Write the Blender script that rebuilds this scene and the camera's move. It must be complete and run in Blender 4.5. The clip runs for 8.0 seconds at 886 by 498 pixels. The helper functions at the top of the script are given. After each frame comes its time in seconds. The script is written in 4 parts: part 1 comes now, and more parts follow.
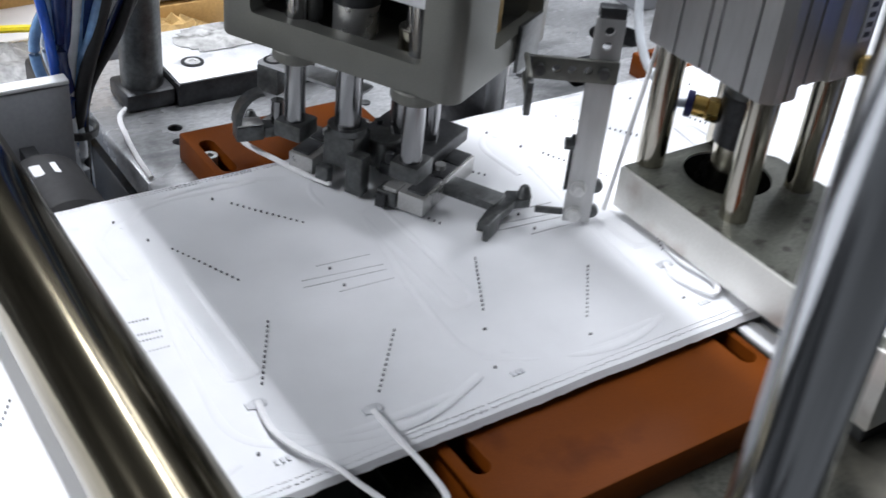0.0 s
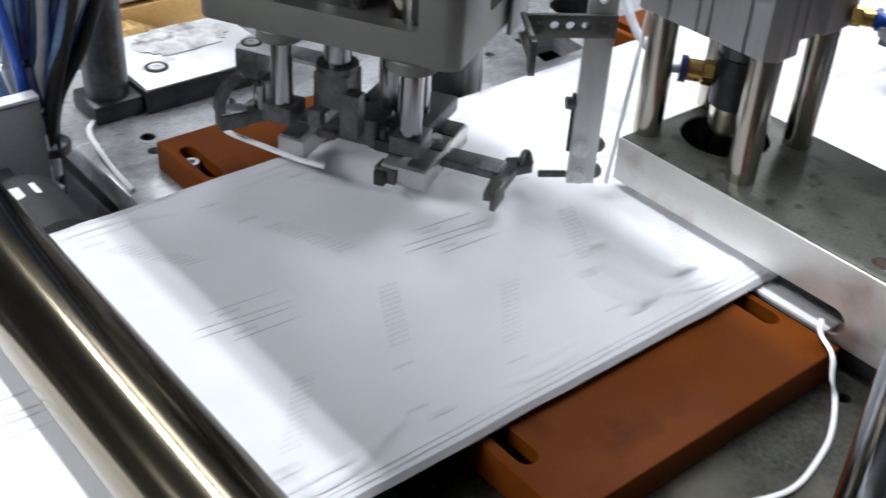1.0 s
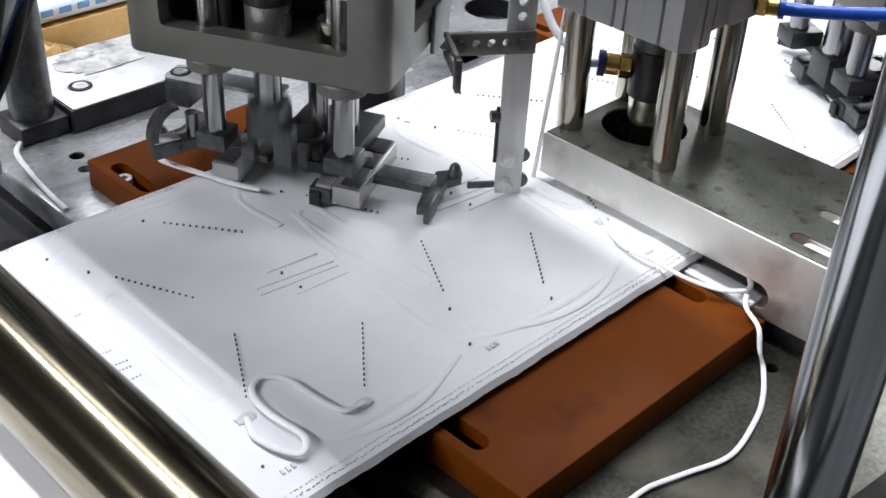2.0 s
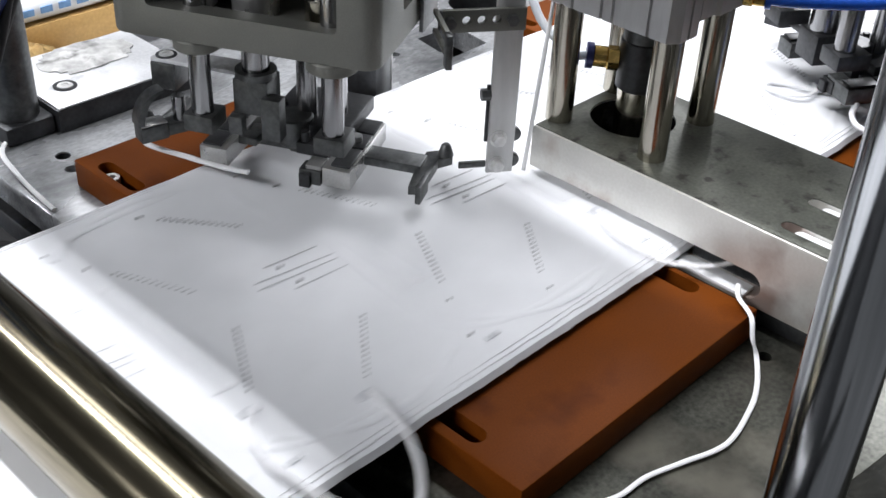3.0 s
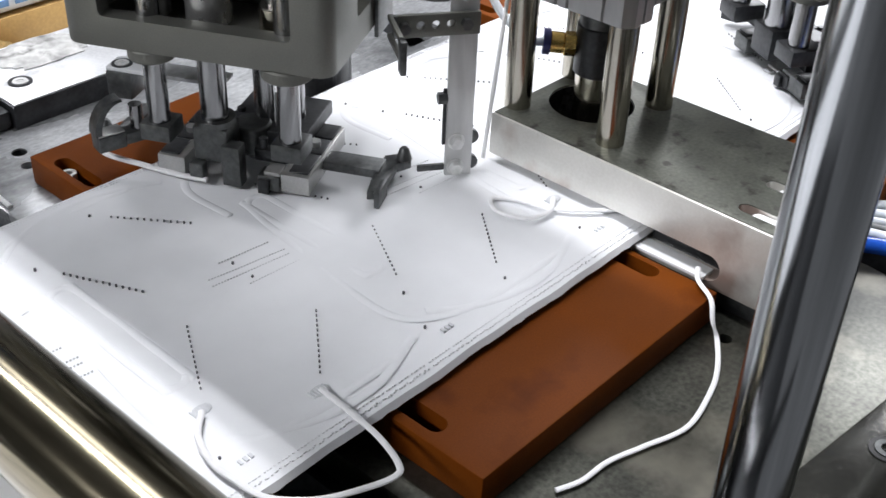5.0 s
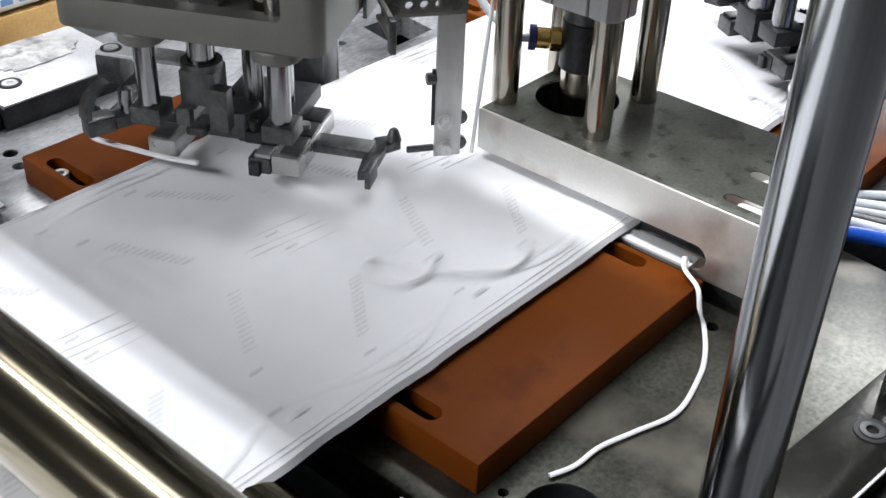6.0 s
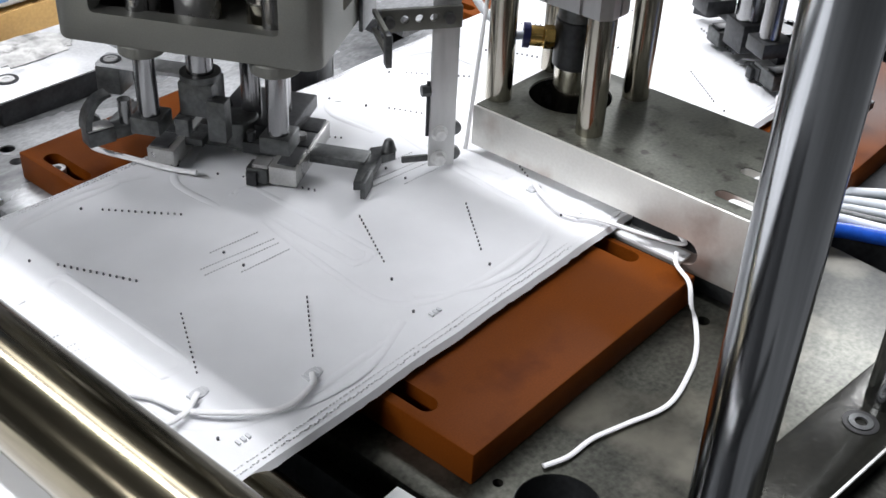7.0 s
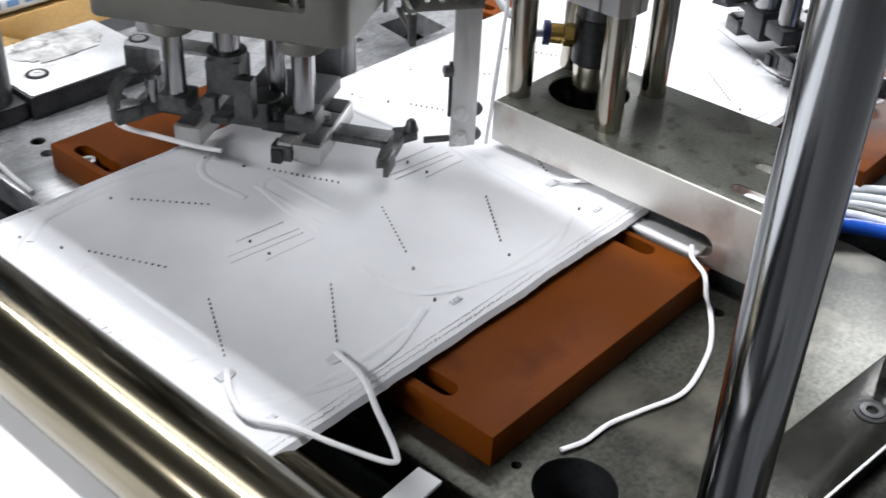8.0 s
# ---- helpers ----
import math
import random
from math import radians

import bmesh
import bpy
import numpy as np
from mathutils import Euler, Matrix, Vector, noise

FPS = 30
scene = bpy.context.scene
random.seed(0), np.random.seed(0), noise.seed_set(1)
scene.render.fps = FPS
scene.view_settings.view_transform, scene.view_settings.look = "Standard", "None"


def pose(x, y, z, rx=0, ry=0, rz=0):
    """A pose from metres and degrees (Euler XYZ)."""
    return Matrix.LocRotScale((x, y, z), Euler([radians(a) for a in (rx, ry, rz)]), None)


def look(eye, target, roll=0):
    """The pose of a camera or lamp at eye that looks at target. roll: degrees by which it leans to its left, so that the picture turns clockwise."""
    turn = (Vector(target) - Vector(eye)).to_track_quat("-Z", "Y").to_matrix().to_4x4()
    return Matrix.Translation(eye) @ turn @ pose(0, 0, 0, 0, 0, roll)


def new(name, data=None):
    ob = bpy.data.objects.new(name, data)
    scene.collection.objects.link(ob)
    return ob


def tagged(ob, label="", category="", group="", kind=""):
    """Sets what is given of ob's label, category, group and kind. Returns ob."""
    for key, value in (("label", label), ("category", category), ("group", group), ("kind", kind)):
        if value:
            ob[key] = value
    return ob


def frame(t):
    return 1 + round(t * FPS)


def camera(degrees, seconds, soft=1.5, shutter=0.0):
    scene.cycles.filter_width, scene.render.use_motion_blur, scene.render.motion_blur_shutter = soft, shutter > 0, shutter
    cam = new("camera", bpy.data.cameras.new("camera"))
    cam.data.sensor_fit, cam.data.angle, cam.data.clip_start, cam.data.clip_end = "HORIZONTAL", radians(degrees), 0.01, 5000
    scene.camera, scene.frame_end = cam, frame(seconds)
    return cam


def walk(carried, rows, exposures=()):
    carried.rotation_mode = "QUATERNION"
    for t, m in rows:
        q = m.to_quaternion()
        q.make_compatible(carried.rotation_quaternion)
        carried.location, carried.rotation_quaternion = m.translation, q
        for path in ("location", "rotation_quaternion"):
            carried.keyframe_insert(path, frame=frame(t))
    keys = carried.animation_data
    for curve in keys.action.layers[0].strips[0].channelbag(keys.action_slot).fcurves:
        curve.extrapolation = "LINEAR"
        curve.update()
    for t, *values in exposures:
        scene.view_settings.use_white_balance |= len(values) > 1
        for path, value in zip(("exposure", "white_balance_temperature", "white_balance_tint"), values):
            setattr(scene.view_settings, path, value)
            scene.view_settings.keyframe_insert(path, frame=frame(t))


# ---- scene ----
cam = camera(42.2, 8.0, shutter=0.8)
PATH = [
    (0, (0.033, -0.321, 0.379), (1.031, 1.005, -0.737), 6.3),
    (0.5, (0.02, -0.29, 0.367), (1.037, 1.015, -0.755), 4.0),
    (1, (0.006, -0.282, 0.368), (1.095, 0.959, -0.761), 3.6),
    (1.5, (-0.009, -0.281, 0.37), (1.153, 0.895, -0.755), 3.2),
    (2, (-0.015, -0.287, 0.374), (1.185, 0.862, -0.739), 3.1),
    (3.5, (-0.021, -0.281, 0.369), (1.204, 0.835, -0.75), 2.8),
    (4, (-0.017, -0.282, 0.367), (1.21, 0.829, -0.755), 2.8),
    (4.5, (-0.017, -0.282, 0.37), (1.22, 0.814, -0.757), 2.9),
    (5, (-0.013, -0.288, 0.371), (1.232, 0.796, -0.758), 2.5),
    (6.5, (-0.031, -0.293, 0.372), (1.244, 0.764, -0.749), 2.5),
    (7, (-0.033, -0.295, 0.373), (1.247, 0.755, -0.749), 2.8),
    (7.5, (-0.039, -0.294, 0.377), (1.254, 0.734, -0.75), 3.5),
    (8, (-0.049, -0.304, 0.374), (1.219, 0.769, -0.74), 2.8),
]
walk(cam, [(t, look(eye, target, roll)) for t, eye, target, roll in PATH], exposures=((0.0, -0.06, 6250, 10), (1.5, -0.06, 6280, 10), (2.2, 0.0, 6430, 10), (8.0, 0.05, 6480, 10)))

# ---- world and lamps ----
world = bpy.data.worlds.new("hall_air")
scene.world = world
world.use_nodes = True
world.node_tree.nodes["Background"].inputs[0].default_value = (0.86, 0.93, 1.0, 1)
world.node_tree.nodes["Background"].inputs[1].default_value = 0.25
scene.view_settings.exposure = 0.0


def ceiling_lamp(x, y, z, sx, sy, watts, colour=(0.96, 0.965, 1.0)):
    data = bpy.data.lights.new("tube_light", "AREA")
    data.shape, data.size, data.size_y = "RECTANGLE", sx, sy
    data.energy, data.color = watts, colour
    ob = new("tube_light", data)
    ob.matrix_world = pose(x, y, z)
    return ob


for lamp_x, lamp_w, lamp_wide in ((-2.3, 120, 0.3), (0.17, 66, 0.13), (1.05, 70, 1.1), (4.5, 270, 0.8)):
    ceiling_lamp(lamp_x, 1.0, 1.95, lamp_wide, 2.4, lamp_w)


# ---- materials ----
def material(name, colour, rough=0.5, metal=0.0, grain=40.0, vary=0.15, bump=0.1, fine=300.0, spots=None, stretch=(1, 1, 1), spec=0.5, per_piece=0.0, sheen=0.0):
    """Principled surface: large stains and fine grain move colour, gloss and relief."""
    m = bpy.data.materials.new(name)
    m.use_nodes = True
    nt = m.node_tree
    n, l = nt.nodes, nt.links
    b = n["Principled BSDF"]
    b.inputs["Metallic"].default_value = metal
    b.inputs["Specular IOR Level"].default_value = spec
    co = n.new("ShaderNodeTexCoord")
    mp = n.new("ShaderNodeMapping")
    mp.inputs["Scale"].default_value = stretch
    l.new(co.outputs["Object"], mp.inputs["Vector"])
    big, small = n.new("ShaderNodeTexNoise"), n.new("ShaderNodeTexNoise")
    big.inputs["Scale"].default_value, big.inputs["Detail"].default_value = grain, 5
    small.inputs["Scale"].default_value, small.inputs["Detail"].default_value = fine, 3
    for t in (big, small):
        l.new(mp.outputs[0], t.inputs["Vector"])
    ramp = n.new("ShaderNodeValToRGB")
    lo = tuple(max(0, c * (1 - vary)) for c in colour)
    hi = tuple(min(1, c * (1 + vary)) for c in colour)
    ramp.color_ramp.elements[0].position, ramp.color_ramp.elements[1].position = 0.3, 0.7
    ramp.color_ramp.elements[0].color, ramp.color_ramp.elements[1].color = (*lo, 1), (*hi, 1)
    l.new(big.outputs["Fac"], ramp.inputs[0])
    mix = n.new("ShaderNodeMix")
    mix.data_type, mix.blend_type = "RGBA", "OVERLAY"
    mix.inputs[0].default_value = min(1.0, vary * 1.5)
    l.new(ramp.outputs[0], mix.inputs[6])
    l.new(small.outputs["Fac"], mix.inputs[7])
    out = mix.outputs[2]
    if spots:
        sp = n.new("ShaderNodeTexNoise")
        sp.inputs["Scale"].default_value, sp.inputs["Detail"].default_value = spots[1], 8
        l.new(mp.outputs[0], sp.inputs["Vector"])
        sr = n.new("ShaderNodeValToRGB")
        sr.color_ramp.elements[0].position, sr.color_ramp.elements[1].position = spots[2], spots[2] + 0.12
        l.new(sp.outputs["Fac"], sr.inputs[0])
        sm = n.new("ShaderNodeMix")
        sm.data_type = "RGBA"
        l.new(sr.outputs[0], sm.inputs[0])
        l.new(out, sm.inputs[6])
        sm.inputs[7].default_value = (*spots[0], 1)
        out = sm.outputs[2]
    l.new(out, b.inputs["Base Color"])
    rr = n.new("ShaderNodeMapRange")
    rr.inputs["To Min"].default_value, rr.inputs["To Max"].default_value = max(0.02, rough * 0.75), min(1, rough * 1.3)
    l.new(big.outputs["Fac"], rr.inputs["Value"])
    l.new(rr.outputs[0], b.inputs["Roughness"])
    if bump:
        bp = n.new("ShaderNodeBump")
        bp.inputs["Strength"].default_value, bp.inputs["Distance"].default_value = bump, 0.0006
        l.new(small.outputs["Fac"], bp.inputs["Height"])
        l.new(bp.outputs[0], b.inputs["Normal"])
    if sheen:
        b.inputs["Sheen Weight"].default_value = sheen
    return m


FABRIC = material("nonwoven_fabric", (0.82, 0.83, 0.85), 0.9, grain=30, vary=0.03, bump=0.14, fine=1400, spec=0.1)
CORD = material("elastic_cord", (0.86, 0.86, 0.87), 0.85, grain=200, vary=0.04, bump=0.5, fine=1500, spec=0.1)
PRINT = material("pierced_dot", (0.10, 0.10, 0.11), 0.8, vary=0.3, bump=0)
STITCH = material("stitch_grey", (0.60, 0.60, 0.62), 0.9, vary=0.3, bump=0)
EDGE = material("edge_stitch_grey", (0.75, 0.75, 0.77), 0.9, vary=0.2, bump=0)
FAINT = material("emboss_shadow_grey", (0.62, 0.63, 0.65), 0.9, vary=0.2, bump=0)
# One press steel in two tones: front carries its bright reflection, top darker.
FACE = material("press_steel_lit", (0.74, 0.73, 0.69), 0.34, 0.6, grain=12, vary=0.14, bump=0.06, fine=500, spots=((0.40, 0.32, 0.28), 13, 0.53))
STEEL = material("press_steel_oily_dim", (0.112, 0.116, 0.098), 0.4, 0.7, grain=30, vary=0.3, bump=0.25, fine=420, spots=((0.04, 0.038, 0.032), 90, 0.57))
BRIGHT = material("bright_machined_steel", (0.5, 0.5, 0.49), 0.28, 0.8, grain=40, vary=0.12, bump=0.08, fine=700)
CHROME = material("chrome_rod", (0.30, 0.30, 0.305), 0.2, 1.0, grain=30, vary=0.15, bump=0.03, stretch=(1, 1, 0.1))
ROLLER = material("dark_chromed_roller", (0.21, 0.185, 0.13), 0.16, 1.0, grain=20, vary=0.2, bump=0.04, stretch=(1, 0.1, 1))
POSTSTEEL = material("polished_post", (0.36, 0.37, 0.38), 0.15, 1.0, grain=40, vary=0.15, bump=0.02, fine=600, stretch=(1, 1, 0.03))
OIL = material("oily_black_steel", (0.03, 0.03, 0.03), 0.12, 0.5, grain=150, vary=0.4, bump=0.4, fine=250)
WARMROD = material("oiled_steel_rod", (0.5, 0.47, 0.4), 0.16, 1.0, grain=30, vary=0.2, bump=0.04, stretch=(1, 1, 0.15))
CAST = material("grey_anodised_housing", (0.165, 0.166, 0.148), 0.45, 0.55, grain=25, vary=0.1, bump=0.25, fine=1200)
ALU = material("aluminium_extrusion", (0.5, 0.5, 0.5), 0.42, 0.7, grain=20, vary=0.08, bump=0.1, stretch=(1, 1, 0.2))
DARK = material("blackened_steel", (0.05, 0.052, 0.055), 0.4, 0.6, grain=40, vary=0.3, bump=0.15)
RUSTY = material("oil_blackened_rail", (0.032, 0.032, 0.027), 0.22, 0.6, grain=30, vary=0.4, bump=0.2, fine=350, spots=((0.12, 0.11, 0.09), 70, 0.66))
GUN = material("gunmetal_clamp_steel", (0.125, 0.13, 0.13), 0.42, 0.9, grain=60, vary=0.3, bump=0.1)
RUBBER = material("black_rubber", (0.02, 0.02, 0.021), 0.6, vary=0.3, bump=0.1)
ORANGE = material("orange_bakelite", (0.134, 0.0335, 0.0030), 0.45, spec=0.08, grain=12, vary=0.14, bump=0.12, fine=900, spots=((0.085, 0.0185, 0.0014), 18, 0.6))
BASE = material("worn_steel_bed", (0.05, 0.051, 0.043), 0.3, 0.8, spec=0.3, grain=16, vary=0.6, bump=0.04, fine=330, spots=((0.16, 0.152, 0.125), 11, 0.55))
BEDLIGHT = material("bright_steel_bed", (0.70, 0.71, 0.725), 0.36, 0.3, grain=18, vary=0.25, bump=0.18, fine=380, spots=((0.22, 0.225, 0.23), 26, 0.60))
BEDGREY = material("brushed_grey_bed", (0.44, 0.45, 0.46), 0.27, 0.5, grain=14, vary=0.35, bump=0.2, fine=420, spots=((0.17, 0.175, 0.18), 24, 0.57), stretch=(0.5, 1, 1))
PAINT = material("grey_painted_plate", (0.3, 0.31, 0.33), 0.5, 0.1, grain=10, vary=0.1, bump=0.08)
WHITE = material("white_enamel", (0.78, 0.79, 0.8), 0.45, grain=20, vary=0.05, bump=0.03)
BRASS = material("brass_fitting", (0.62, 0.42, 0.13), 0.25, 1.0, grain=80, vary=0.2, bump=0.05)
BLUE = material("blue_tube", (0.015, 0.09, 0.5), 0.22, grain=60, vary=0.15, bump=0.02)
NAVY = material("navy_collar", (0.03, 0.035, 0.16), 0.35, vary=0.15, bump=0.02)
NAVYTUBE = material("dark_blue_tube", (0.018, 0.04, 0.15), 0.12, grain=60, vary=0.2, bump=0.02)
SKYTUBE = material("pale_blue_tube", (0.20, 0.36, 0.62), 0.12, grain=60, vary=0.2, bump=0.02)
CLEARTUBE = material("milky_tube", (0.72, 0.76, 0.8), 0.25, grain=60, vary=0.12, bump=0.02)
CARDBOARD = material("cardboard", (0.55, 0.34, 0.12), 0.8, grain=15, vary=0.15, bump=0.2)
TANBAG = material("tan_paper", (0.6, 0.42, 0.17), 0.7, grain=12, vary=0.2, bump=0.3)
YELLOW = material("yellow_plastic", (0.75, 0.6, 0.02), 0.35, vary=0.15, bump=0.02)
CONCRETE = material("hall_floor_paint", (0.18, 0.185, 0.19), 0.5, grain=3, vary=0.12, bump=0.1, fine=60)
WALLPAINT = material("wall_paint", (0.17, 0.175, 0.18), 0.7, grain=2, vary=0.05, bump=0.1, fine=60)
FILM = material("clear_film", (0.46, 0.46, 0.45), 0.22, grain=35, vary=0.35, bump=0.4, fine=160, spots=((0.13, 0.13, 0.125), 48, 0.58))
SCREW = material("bright_screw_steel", (0.74, 0.74, 0.73), 0.35, 0.4, grain=200, vary=0.15, bump=0.05)
STRUT = material("brushed_aluminium_strut", (0.60, 0.60, 0.595), 0.4, 0.4, grain=60, vary=0.1, bump=0.1, stretch=(1, 1, 0.2))


# ---- mesh helpers ----
def box(x0, x1, y0, y1, z0, z1, bevel=0.0, seg=2, bm=None, m=None):
    bm = bm or bmesh.new()
    r = bmesh.ops.create_cube(bm, size=1.0)
    v = r["verts"]
    t = Matrix.Translation(((x0 + x1) / 2, (y0 + y1) / 2, (z0 + z1) / 2)) @ Matrix.Diagonal((x1 - x0, y1 - y0, z1 - z0, 1))
    bmesh.ops.transform(bm, matrix=t, verts=v)
    if bevel:
        e = list({e for w in v for e in w.link_edges})
        r = bmesh.ops.bevel(bm, geom=e, offset=bevel, segments=seg, affect="EDGES", profile=0.5)
        v = list({w for f in r["faces"] for w in f.verts} | {w for w in v if w.is_valid})
    if m:
        bmesh.ops.transform(bm, matrix=m, verts=v)
    return bm


def rod(p0, p1, r0, r1=None, seg=28, bm=None, bevel=0.0):
    """A closed round bar from p0 to p1, with a chamfer at both ends if asked."""
    bm = bm or bmesh.new()
    a, b = Vector(p0), Vector(p1)
    r1 = r0 if r1 is None else r1
    ax = (b - a).normalized()
    q = ax.to_track_quat("Z", "Y").to_matrix()
    ln = (b - a).length
    prof = [(0, r0 - bevel), (bevel, r0), (ln - bevel, r1), (ln, r1 - bevel)] if bevel else [(0, r0), (ln, r1)]
    rings = []
    for h, r in prof:
        rings.append([bm.verts.new(a + q @ Vector((r * math.cos(2 * math.pi * k / seg), r * math.sin(2 * math.pi * k / seg), h))) for k in range(seg)])
    for s0, s1 in zip(rings, rings[1:]):
        for k in range(seg):
            bm.faces.new((s0[k], s0[(k + 1) % seg], s1[(k + 1) % seg], s1[k]))
    bm.faces.new(rings[0][::-1])
    bm.faces.new(rings[-1])
    return bm


def ring(p0, p1, r_out, r_in, seg=32, bm=None):
    """A tube with a bore."""
    bm = bm or bmesh.new()
    a, b = Vector(p0), Vector(p1)
    q = (b - a).normalized().to_track_quat("Z", "Y").to_matrix()
    ln = (b - a).length
    prof = [(0, r_in), (0, r_out), (ln, r_out), (ln, r_in)]
    rings = [[bm.verts.new(a + q @ Vector((r * math.cos(2 * math.pi * k / seg), r * math.sin(2 * math.pi * k / seg), h))) for k in range(seg)] for h, r in prof]
    for i in range(4):
        s0, s1 = rings[i], rings[(i + 1) % 4]
        for k in range(seg):
            bm.faces.new((s0[k], s0[(k + 1) % seg], s1[(k + 1) % seg], s1[k]))
    return bm


def spline(points, steps=8):
    pts = [Vector(p) for p in points]
    pts = [2 * pts[0] - pts[1]] + pts + [2 * pts[-1] - pts[-2]]
    out = []
    for i in range(1, len(pts) - 2):
        a, b, c, d = pts[i - 1 : i + 3]
        for k in range(steps):
            t = k / steps
            out.append(0.5 * (2 * b + (c - a) * t + (2 * a - 5 * b + 4 * c - d) * t * t + (3 * b - a - 3 * c + d) * t ** 3))
    out.append(pts[-2])
    return out


def sweep(points, r, seg=10, bm=None, flat=1.0, steps=8):
    """A tube along a smooth line; flat below 1 presses it into a ribbon."""
    bm = bm or bmesh.new()
    pts = spline(points, steps)
    rings = []
    for i, p in enumerate(pts):
        t = (pts[min(i + 1, len(pts) - 1)] - pts[max(i - 1, 0)]).normalized()
        side = t.cross(Vector((0, 0, 1)))
        side = side.normalized() if side.length > 1e-4 else Vector((1, 0, 0))
        up = side.cross(t)
        rings.append([bm.verts.new(p + side * r * math.cos(2 * math.pi * k / seg) + up * r * flat * math.sin(2 * math.pi * k / seg)) for k in range(seg)])
    for s0, s1 in zip(rings, rings[1:]):
        for k in range(seg):
            bm.faces.new((s0[k], s0[(k + 1) % seg], s1[(k + 1) % seg], s1[k]))
    bm.faces.new(rings[0][::-1])
    bm.faces.new(rings[-1])
    return bm


def prism(outline, z0, z1, bm=None, bevel=0.0):
    bm = bm or bmesh.new()
    lo = [bm.verts.new((x, y, z0)) for x, y in outline]
    hi = [bm.verts.new((x, y, z1)) for x, y in outline]
    n = len(lo)
    fs = [bm.faces.new(lo[::-1]), bm.faces.new(hi)]
    for k in range(n):
        fs.append(bm.faces.new((lo[k], lo[(k + 1) % n], hi[(k + 1) % n], hi[k])))
    if bevel:
        bmesh.ops.recalc_face_normals(bm, faces=bm.faces)
        bmesh.ops.bevel(bm, geom=[e for e in bm.edges if abs(e.verts[0].co.z - e.verts[1].co.z) < 1e-6], offset=bevel, segments=2, affect="EDGES", profile=0.5)
    return bm


def stadium(cx, cy, length, width, angle=0.0, n=8):
    """Outline of a long hole with round ends."""
    out = []
    for side in (1, -1):
        for k in range(n + 1):
            a = -math.pi / 2 + math.pi * k / n
            x, y = (length - width) / 2 + width / 2 * math.cos(a), width / 2 * math.sin(a)
            out.append((side * x, side * y))
    c, s = math.cos(angle), math.sin(angle)
    return [(cx + c * x - s * y, cy + s * x + c * y) for x, y in out]


def disc(cx, cy, r, n=32):
    return [(cx + r * math.cos(2 * math.pi * k / n), cy + r * math.sin(2 * math.pi * k / n)) for k in range(n)]


def finish(bm, name, mat, smooth=True):
    bmesh.ops.recalc_face_normals(bm, faces=bm.faces)
    me = bpy.data.meshes.new(name)
    bm.to_mesh(me)
    bm.free()
    me.materials.append(mat)
    if smooth:
        me.polygons.foreach_set("use_smooth", [True] * len(me.polygons))
        me.set_sharp_from_angle(angle=radians(35))
    return me


def part(name, bm, mat, parent=None, label="", m=None):
    ob = new(name, finish(bm, name, mat))
    if parent:
        ob.parent = parent
    if m:
        ob.matrix_basis = m
    if label:
        tagged(ob, label)
    return ob


def cut(ob, *cutters):
    """Takes the cutters' volume out of ob's mesh."""
    for bm in cutters:
        c = new("cutter", finish(bm, "cutter", ob.data.materials[0]))
        mod = ob.modifiers.new("cut", "BOOLEAN")
        mod.operation, mod.object, mod.solver = "DIFFERENCE", c, "EXACT"
        c.matrix_world = Matrix.Identity(4)
        par, basis = ob.parent, ob.matrix_basis.copy()
        ob.parent, ob.matrix_basis = None, Matrix.Identity(4)
        bpy.context.view_layer.update()
        me = bpy.data.meshes.new_from_object(ob.evaluated_get(bpy.context.evaluated_depsgraph_get()))
        ob.modifiers.clear()
        ob.data = me
        me.polygons.foreach_set("use_smooth", [True] * len(me.polygons))
        me.set_sharp_from_angle(angle=radians(35))
        ob.parent, ob.matrix_basis = par, basis
        data = c.data
        bpy.data.objects.remove(c)
        bpy.data.meshes.remove(data)
    return ob


def thing(name, label, category, group="", m=None, kind=""):
    ob = new(name)
    if m:
        ob.matrix_basis = m
    return tagged(ob, label, category, group, kind)


def cap_screw(name, x, y, z, r=0.0055, h=0.004, parent=None, label="", axis=(0, 0, 1)):
    """Socket head screw: knurled head with a hexagon socket."""
    a = Vector(axis).normalized()
    p = Vector((x, y, z))
    bm = ring(p, p + a * h, r, r * 0.5, 20)
    rod(p, p + a * h * 0.45, r * 0.52, seg=6, bm=bm)
    return part(name, bm, SCREW, parent, label)


# ---- the machine bed ----
Z_BED = -0.030
BED_END = 0.605
floor = part("floor", box(-4, 5, -4, 5, -0.95, -0.90), CONCRETE)
tagged(floor, "dark grey painted workshop floor", "floor", kind="structure")
for nm, bx in (("wall_west", (-4.1, -4, -4, 5, -0.9, 2.3)), ("wall_east", (5, 5.1, -4, 5, -0.9, 2.3)), ("wall_south", (-4, 5, -4.1, -4, -0.9, 2.3)), ("wall_north", (-4, 5, 5, 5.1, -0.9, 2.3))):
    tagged(part(nm, box(*bx), WALLPAINT), "dark grey painted workshop wall", "wall", kind="structure")
tagged(part("ceiling", box(-4.1, 5.1, -4.1, 5.1, 2.3, 2.4), WALLPAINT), "plain dark grey ceiling", "ceiling", kind="structure")

